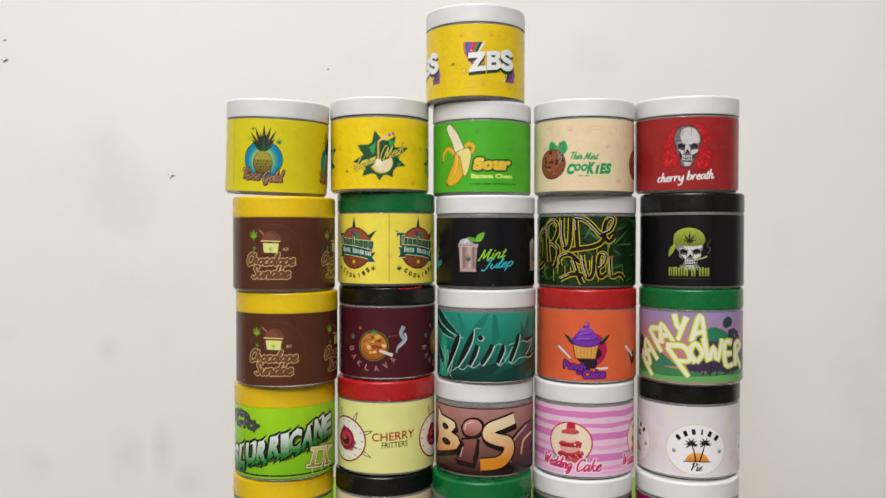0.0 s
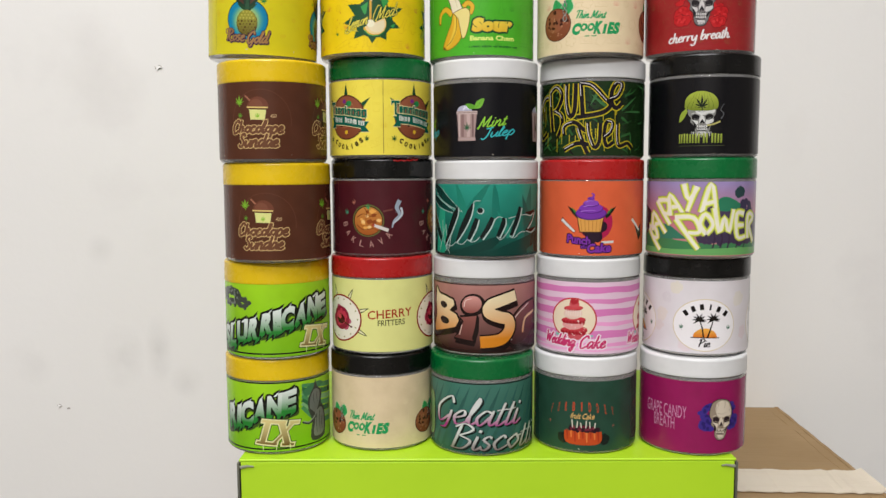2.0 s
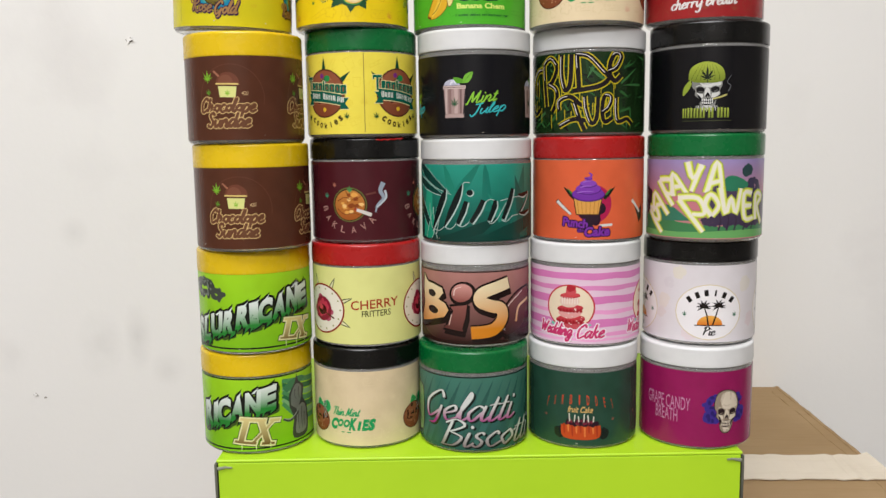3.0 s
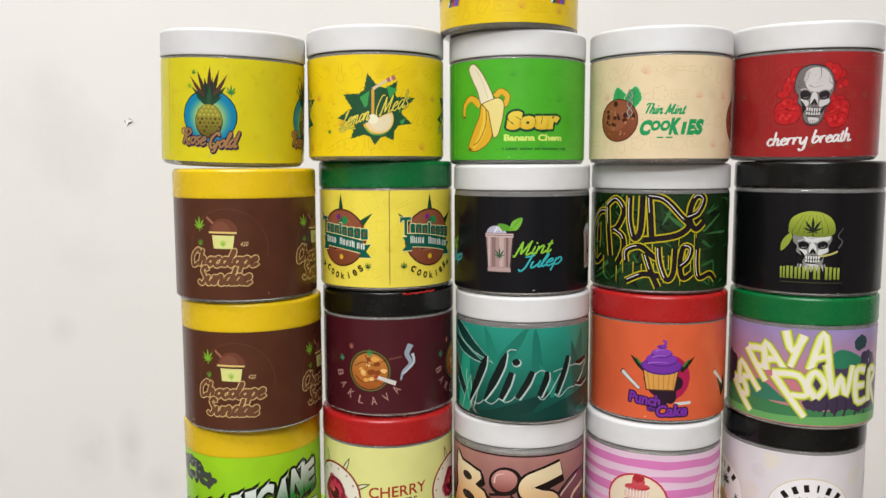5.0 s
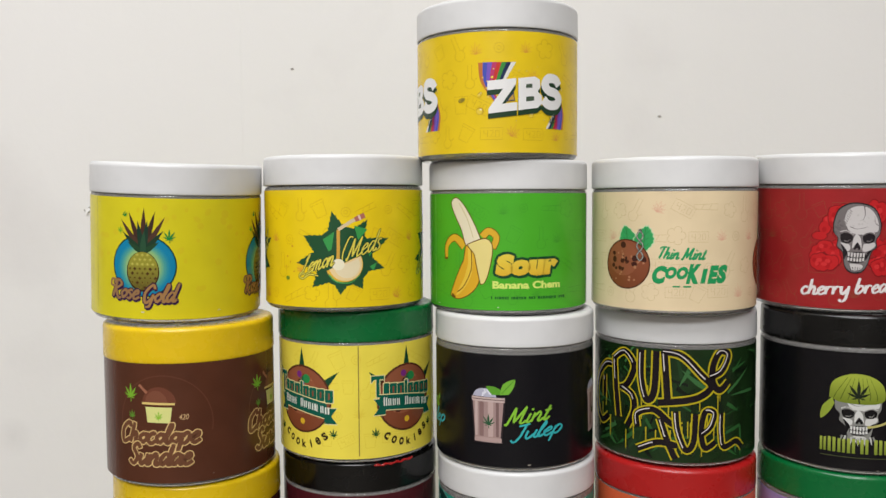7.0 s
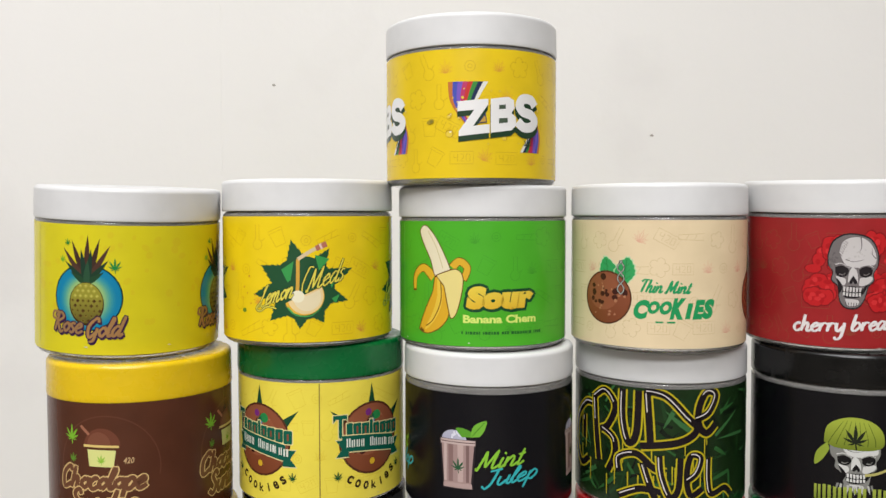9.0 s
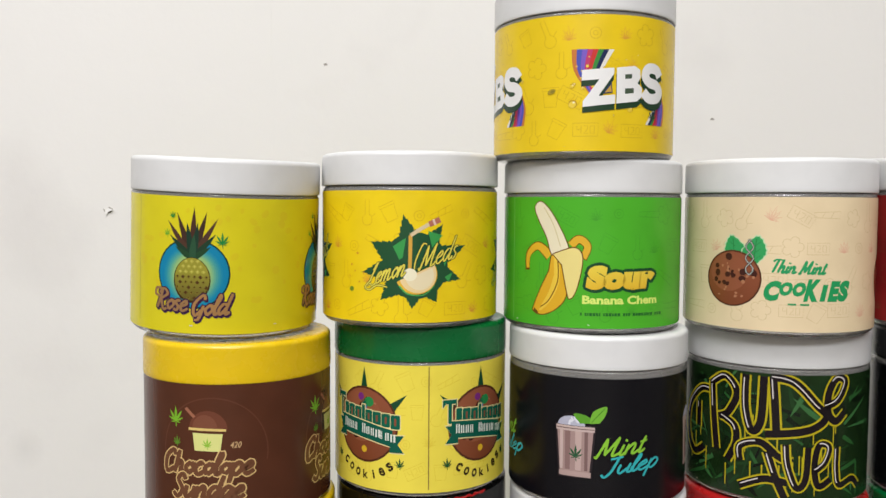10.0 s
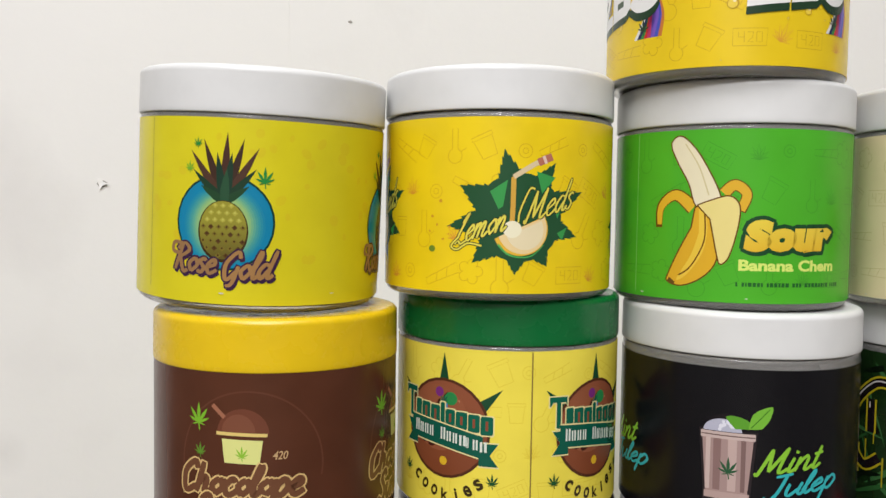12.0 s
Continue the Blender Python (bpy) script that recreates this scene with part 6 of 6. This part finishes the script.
def art_sage(a):
    a.begin("streak_pattern", "soft diagonal streaks", "stuff")
    for i in range(16):
        a.poly(blade(-66 + 8.4 * i, 2, 66, 58, 5), ink(("32615a", "2f5b52", "386a60")[i % 3]))
    a.begin("border", "black line along the head of the label")
    a.box(-66, 56.0, 66, 57.3, ink("12201c"))
    a.begin("badge", "pale green rounded badge with a dark rim")
    for g, c in ((0, "14241c"), (1.2, "7f9f6a")):
        a.poly(curve((-66, 45 - g), (-54, 45 - g), (-48.5 - g, 40), (-48 - g, 20), (-52, 6 + g), (-66, 4 + g), n=4), ink(c))
    a.begin("lettering", "silver to magenta lettering with a dark shadow")
    a.penned("Gelatti", -46, 17.0, 42, 45.0, ink("a82a80", "d3d6d2", 22, 34), weight=2.5, thin=0.28, lean=0.32, slope=0.0, edge=ink("2f3c3a"), width=0.4, drop=(ink("10241f"), 1.5, -1.2))
    a.begin("lettering", "silver lettering with a dark shadow")
    a.penned("Biscotti", -28, 1.6, 64, 23.0, ink("6a4a4a", "d3d6d2", 0, 16), weight=2.5, thin=0.28, lean=0.32, edge=ink("2a3634"), width=0.4, drop=(ink("10241f"), 1.5, -1.2))
    a.end()


def art_fruit(a):
    def one(a):
        a.begin("lettering", "brick red lettering in an arch")
        for i, ch in enumerate("FORBIDDEN"):
            s = i / 4 - 1
            u, v = -2 + 26 * s, 31.6 + 4.0 * (1 - s * s)
            a.text(ch, u - (0.5 if ch == "I" else 1.25), v - 3.6, u + (0.5 if ch == "I" else 1.25), v + 4.2, ink("bf4a2c"), lean=-0.22 * s, slope=-0.5 * s * (0 if ch == "I" else 1), bold=0.02)
        a.begin("lettering", "yellow lettering")
        a.text("fruit Cake", -11.6, 25.4, 9.4, 30.4, ink("d9b06a"), lean=0.3, bold=0.02)
        a.begin("cake_motif", "orange cake topped with dark berries and candles")
        for s in (-1, 1):
            a.cloud(-1 + 17 * s, 8.4, 3, 3, ink("15201c"), 8, 5, 2.6)
        a.poly(curve((-16.4, 15), (-15, 5.4), (-1, 3.6), (13.4, 5.4), (14.6, 15), n=4), ink("c44a1e"))
        for i in range(9):
            u = -14 + 3.2 * i
            a.stroke([(u, 16), (u + 0.4, 8 + 2 * math.sin(i * 2.2))], 1.8, ink("e07a38" if i % 2 else "a8381a"), 0.6)
        a.begin("berry_topping", "dark red berries", "stuff")
        a.cloud(-1, 17.2, 13, 2.0, ink("2c1420"), 22, 4, 1.7)
        a.cloud(-1, 17.6, 12, 1.8, ink("7a2436"), 14, 9, 1.0)
        for i in range(6):
            u = -9.4 + 3.6 * i
            a.begin("candle", "pale candle")
            a.stroke([(u, 18), (u + (i % 2) - 0.5, 24.6 - (i % 3))], 0.9, ink("d9d6c8"))
        a.begin("leaf_motif", "small faded red stars")
        a.leaf(-30, 21, 2.0, ink("a85a4c"))
        a.begin("leaf_motif", "small faded red stars")
        a.leaf(25, 19.6, 2.0, ink("a85a4c"))
    repeated(a, 80, 3, one, -1)


def art_magenta(a):
    a.begin("smoke_motif", "dark blue smoke cloud")
    for u, v, ru, rv, k in ((13, 33, 5, 7, 1), (32, 33, 6, 7, 2), (12, 23, 4, 5, 3), (36, 24, 5, 5, 4), (22, 38, 6, 3, 5)):
        a.cloud(u, v, ru, rv, ink("3b2a86"), 8, k, 3.0)
        a.cloud(u, v, ru * 0.8, rv * 0.8, ink("2a1d68"), 5, k + 9, 1.6)
    a.begin("skull_motif", "cream bone emblem")
    a.skull(24.2, 26.5, 10.8, 16.4, ink("d9ccb8"), ink("9a8a78"), ink("2a1c20"), -4)
    a.begin("lettering", "pale pink condensed lettering")
    a.text("GRAPE CANDY", -41, 27.5, -4, 37.6, ink("c98ab0"), bold=-0.004, slope=-0.04)
    a.text("BREATH", -32.4, 17.6, -13.4, 27.4, ink("c98ab0"), bold=-0.004, slope=-0.04)
    a.end()


def edge_wear(a, seed, n, colour):
    """Tiny nicks along the rims of a label."""
    rnd = random.Random(seed)
    a.begin("edge_wear", "tiny pale nicks along the label rims", "stuff")
    for i in range(n):
        u, v, w = -55 + 110 * rnd.random(), (0.2 if rnd.random() < 0.75 else 58.4), 0.2 + 0.8 * rnd.random()
        a.disc(u, v + 0.5 * rnd.random(), w, 0.12 + 0.16 * rnd.random(), colour, n=9)
    a.end()


def stack():
    """All the jars: place, row, lid, label paper, print, description."""
    paper = print_paper
    choc = paper("paper_chocolate", rgb("57301f"), mottle=0.2)
    cream = paper("paper_cream", rgb("ecd7b0"), mottle=0.1)
    tan = paper("paper_tan", rgb("e2cda8"), mottle=0.14)
    lime = paper("paper_lime", rgb("7fbf1a"), rgb("a5dc22"))
    low_rows = [
        (-0.1419, 0.7270, 0, "yellow", lime, art_storm_low, 57.4, "jar with a green graffiti label, yellow lid, on the box"),
        (-0.0524, 0.7349, 0, "black", tan, art_thin_low, 59, "jar with a cream cookie label, black lid, on the box"),
        (0.0350, 0.7218, 0, "green", paper("paper_sage", rgb("27534a"), rgb("457a6b")), art_sage, 57.4, "jar with a sage green script label and green lid"),
        (0.1247, 0.7270, 0, "white", paper("paper_forest", rgb("274a3b"), mottle=0.2), art_fruit, 57.5, "jar with a dark green fruit cake label and white lid"),
        (0.2161, 0.7207, 0, "white", paper("paper_magenta", rgb("951958"), mottle=0.14), art_magenta, 58.5, "jar with a magenta label, bone emblem and white lid"),
        (-0.1400, 0.7241, 1, "yellow", lime, art_storm, 59.6, "jar with a lime green graffiti label and yellow lid"),
        (-0.0511, 0.7372, 1, "red", paper("paper_pale_yellow", rgb("e4e491"), mottle=0.07), art_rings, 59.6, "jar with a pale yellow cherry label and red lid"),
        (0.0376, 0.7339, 1, "white", paper("paper_rust", rgb("2c100c"), rgb("b9827a")), art_fat_letters, 56.4, "jar with a rusty brown label in fat letters and white lid"),
        (0.1267, 0.7298, 1, "white", paper("paper_pink", rgb("e9c8dc"), mottle=0.05), art_cake, 58, "jar with a pink striped cake label and white lid"),
        (0.2194, 0.7279, 1, "black", paper("paper_white", rgb("e3dde0"), mottle=0.06), art_palms, 58.6, "jar with a white palm tree label and black lid"),
        (-0.1367, 0.7170, 2, "yellow", choc, art_choc, 60, "jar with a chocolate brown sundae label and yellow lid"),
    ]
    high_rows = [
        (-0.0504, 0.7426, 2, "black", paper("paper_maroon", rgb("4c1820"), mottle=0.16), art_pastry, 59.4, "jar with a maroon pastry label and black lid"),
        (0.0392, 0.7307, 2, "white", paper("paper_teal", rgb("093831"), rgb("299984")), art_leaf_script, 57.4, "jar with a teal leaf label in black script and white lid"),
        (0.1290, 0.7324, 2, "red", paper("paper_orange", rgb("df633c"), mottle=0.12), art_punch, 59.4, "jar with an orange cupcake label and red lid"),
        (0.2184, 0.7188, 2, "green", paper("paper_dusk", rgb("c38183"), rgb("9d8dbf"), 0.03, 0.062), art_dusk, 58, "jar with a dusk landscape label and green lid"),
        (-0.1384, 0.7141, 3, "yellow", choc, art_choc, 60, "jar with a chocolate brown sundae label and yellow lid"),
        (-0.0512, 0.7398, 3, "green", paper("paper_lemon", rgb("f3e052"), mottle=0.1), art_ribbon, 60, "jar with a yellow cookie label and green lid"),
        (0.0382, 0.7303, 3, "white", paper("paper_black", rgb("0c0c12"), mottle=0.1), art_cup, 57.4, "jar with a black mint cup label and white lid"),
        (0.1294, 0.7358, 3, "white", paper("paper_jungle", rgb("1a3316"), mottle=0.5), art_jungle, 58.4, "jar with a jungle green graffiti label and white lid"),
        (0.2188, 0.7187, 3, "black", paper("paper_charcoal", rgb("0d0c10"), mottle=0.1), art_bandana, 58.4, "jar with a black label, green emblem and black lid"),
        (-0.1465, 0.7193, 4, "white", paper("paper_acid_yellow", rgb("e0d320"), mottle=0.08), art_pineapple, 59, "jar with an acid yellow pineapple label and white lid"),
        (-0.0565, 0.7332, 4, "white", paper("paper_yellow", rgb("f4d41a"), mottle=0.12), art_lemon, 60, "jar with a bright yellow lemon label and white lid"),
        (0.0352, 0.7356, 4, "white", paper("paper_green", rgb("4fb32b"), mottle=0.08), art_sour, 60, "jar with a grass green banana label and white lid"),
        (0.1253, 0.7261, 4, "white", cream, art_thin, 60, "jar with a cream cookie label and white lid"),
        (0.2152, 0.7231, 4, "white", paper("paper_red", rgb("a3282a"), mottle=0.22), art_cherry, 60, "jar with a red label, bone emblem and white lid"),
        (0.0291, 0.7310, 5, "white", paper("paper_gold", rgb("f0ce20"), mottle=0.12), art_rainbow, 60, "jar with a golden yellow rainbow label, on top of the stack"),
    ]
    spare = (-0.0005, 0.0006, 0.0, 0.0001, 0.0004)
    for cx, cy, row, lid, sheet, art, head, text in low_rows + high_rows:
        head = min(head, 59.2) + 0.9
        tall = spare[min(4, max(0, round((cx + 0.14) / 0.089)))]
        root, wrap = jar(cx, cy, row, lid, sheet, text, head, 1.7 if art is art_pineapple else 0.0, row * (JAR_H + tall), tall, {art_pineapple: 2.5, art_cherry: 1.9}.get(art, 0.0))
        a = Art(wrap, head, 1.2 - 1000 * row * tall)
        art(a)
        edge_wear(a, int(cx * 9000) + row, 7 if art is art_cherry else 2, ink("d9d2c6") if row % 2 == 0 else ink("b9afa0"))
        a.end()


stack()


def red_scrap():
    """A crumpled sliver of red film caught between two jars."""
    cu = bpy.data.curves.new("red_film_scrap", "CURVE")
    cu.dimensions, cu.bevel_depth, cu.bevel_resolution = "3D", 0.0009, 2
    sp = cu.splines.new("POLY")
    sp.points.add(24)
    for i, pt in enumerate(sp.points):
        a = radians(16 + 30 * i / 24)
        r = 0.0440 + 0.0003 * math.sin(i * 1.7)
        pt.co = (r * math.sin(a), -r * math.cos(a), 0.0011 + 0.0003 * math.sin(i * 1.1) + 0.0009 * (i / 24) ** 2, 1)
        pt.radius = 0.35 + 0.5 * abs(math.sin(i * 0.8))
    tmp = bpy.data.objects.new("red_film_scrap", cu)
    me = bpy.data.meshes.new_from_object(tmp)
    bpy.data.objects.remove(tmp)
    me.materials.clear()
    me.materials.append(LIDS["red"])
    ob = new("red_film_scrap", me)
    ob.matrix_world = pose(-0.0504, 0.7426, BOX_TOP + 3 * JAR_H - 0.0012)
    tagged(ob, "thin crumpled red plastic sliver on a black lid", "scrap")


red_scrap()

# ---- wall chips ----
DENT = card("bare_plaster", rgb("b7b1a9"), rgb("9d978f"), 0.9)


def wall_chip(x, z, r, seed):
    """A small chip out of the paint with a raised torn edge."""
    rnd = random.Random(seed)
    root = tagged(new("wall_chip"), "small chip in the white wall paint with a lifted edge", "wall damage")
    root.matrix_world = pose(x, WY, z)
    n = 14
    rim = [(r * (0.75 + 0.5 * rnd.random()) * math.cos(6.283 * i / n), r * (0.45 + 0.35 * rnd.random()) * math.sin(6.283 * i / n)) for i in range(n)]
    bm = bmesh.new()
    inner = [bm.verts.new((u * 0.8, -0.0004, v * 0.8)) for u, v in rim]
    back = [bm.verts.new((u * 0.5, -0.0002, v * 0.5)) for u, v in rim]
    for i in range(n):
        k = (i + 1) % n
        bm.faces.new((inner[i], inner[k], back[k], back[i]))
    bm.faces.new(back)
    bmesh.ops.recalc_face_normals(bm, faces=bm.faces)
    part("hollow", bm, DENT, root, "bare grey plaster")
    if r < 0.0035:
        return
    bm = bmesh.new()
    front = [bm.verts.new(c) for c in ((-0.9 * r, -0.0006, 0.75 * r), (0.15 * r, -0.0010, 0.35 * r), (1.1 * r, -0.0006 - 0.5 * r, 0.05 * r), (0.1 * r, -0.0018, -0.25 * r), (-0.25 * r, -0.0006 - 0.25 * r, -0.85 * r), (-0.5 * r, -0.0008, -0.1 * r))]
    rear = [bm.verts.new((v.co.x * 0.96, v.co.y + 0.0004, v.co.z * 0.96)) for v in front]
    bm.faces.new(front)
    bm.faces.new(rear[::-1])
    for i in range(6):
        k = (i + 1) % 6
        bm.faces.new((front[i], rear[i], rear[k], front[k]))
    bmesh.ops.recalc_face_normals(bm, faces=bm.faces)
    bmesh.ops.triangulate(bm, faces=bm.faces)
    part("lifted_flake", bm, WALL, root, "lifted flake of white paint")


for x, z, r, seed in ((-0.3838, EYE + 0.0861, 0.0062, 1), (0.2265, EYE + 0.1813, 0.0024, 2), (-0.1622, EYE + 0.2338, 0.0024, 3), (-0.6175, EYE + 0.248, 0.006, 4), (-0.617, EYE + 0.274, 0.003, 5), (-0.541, EYE - 0.381, 0.004, 6), (-0.528, EYE - 0.385, 0.003, 7)):
    wall_chip(x, z, r, seed)
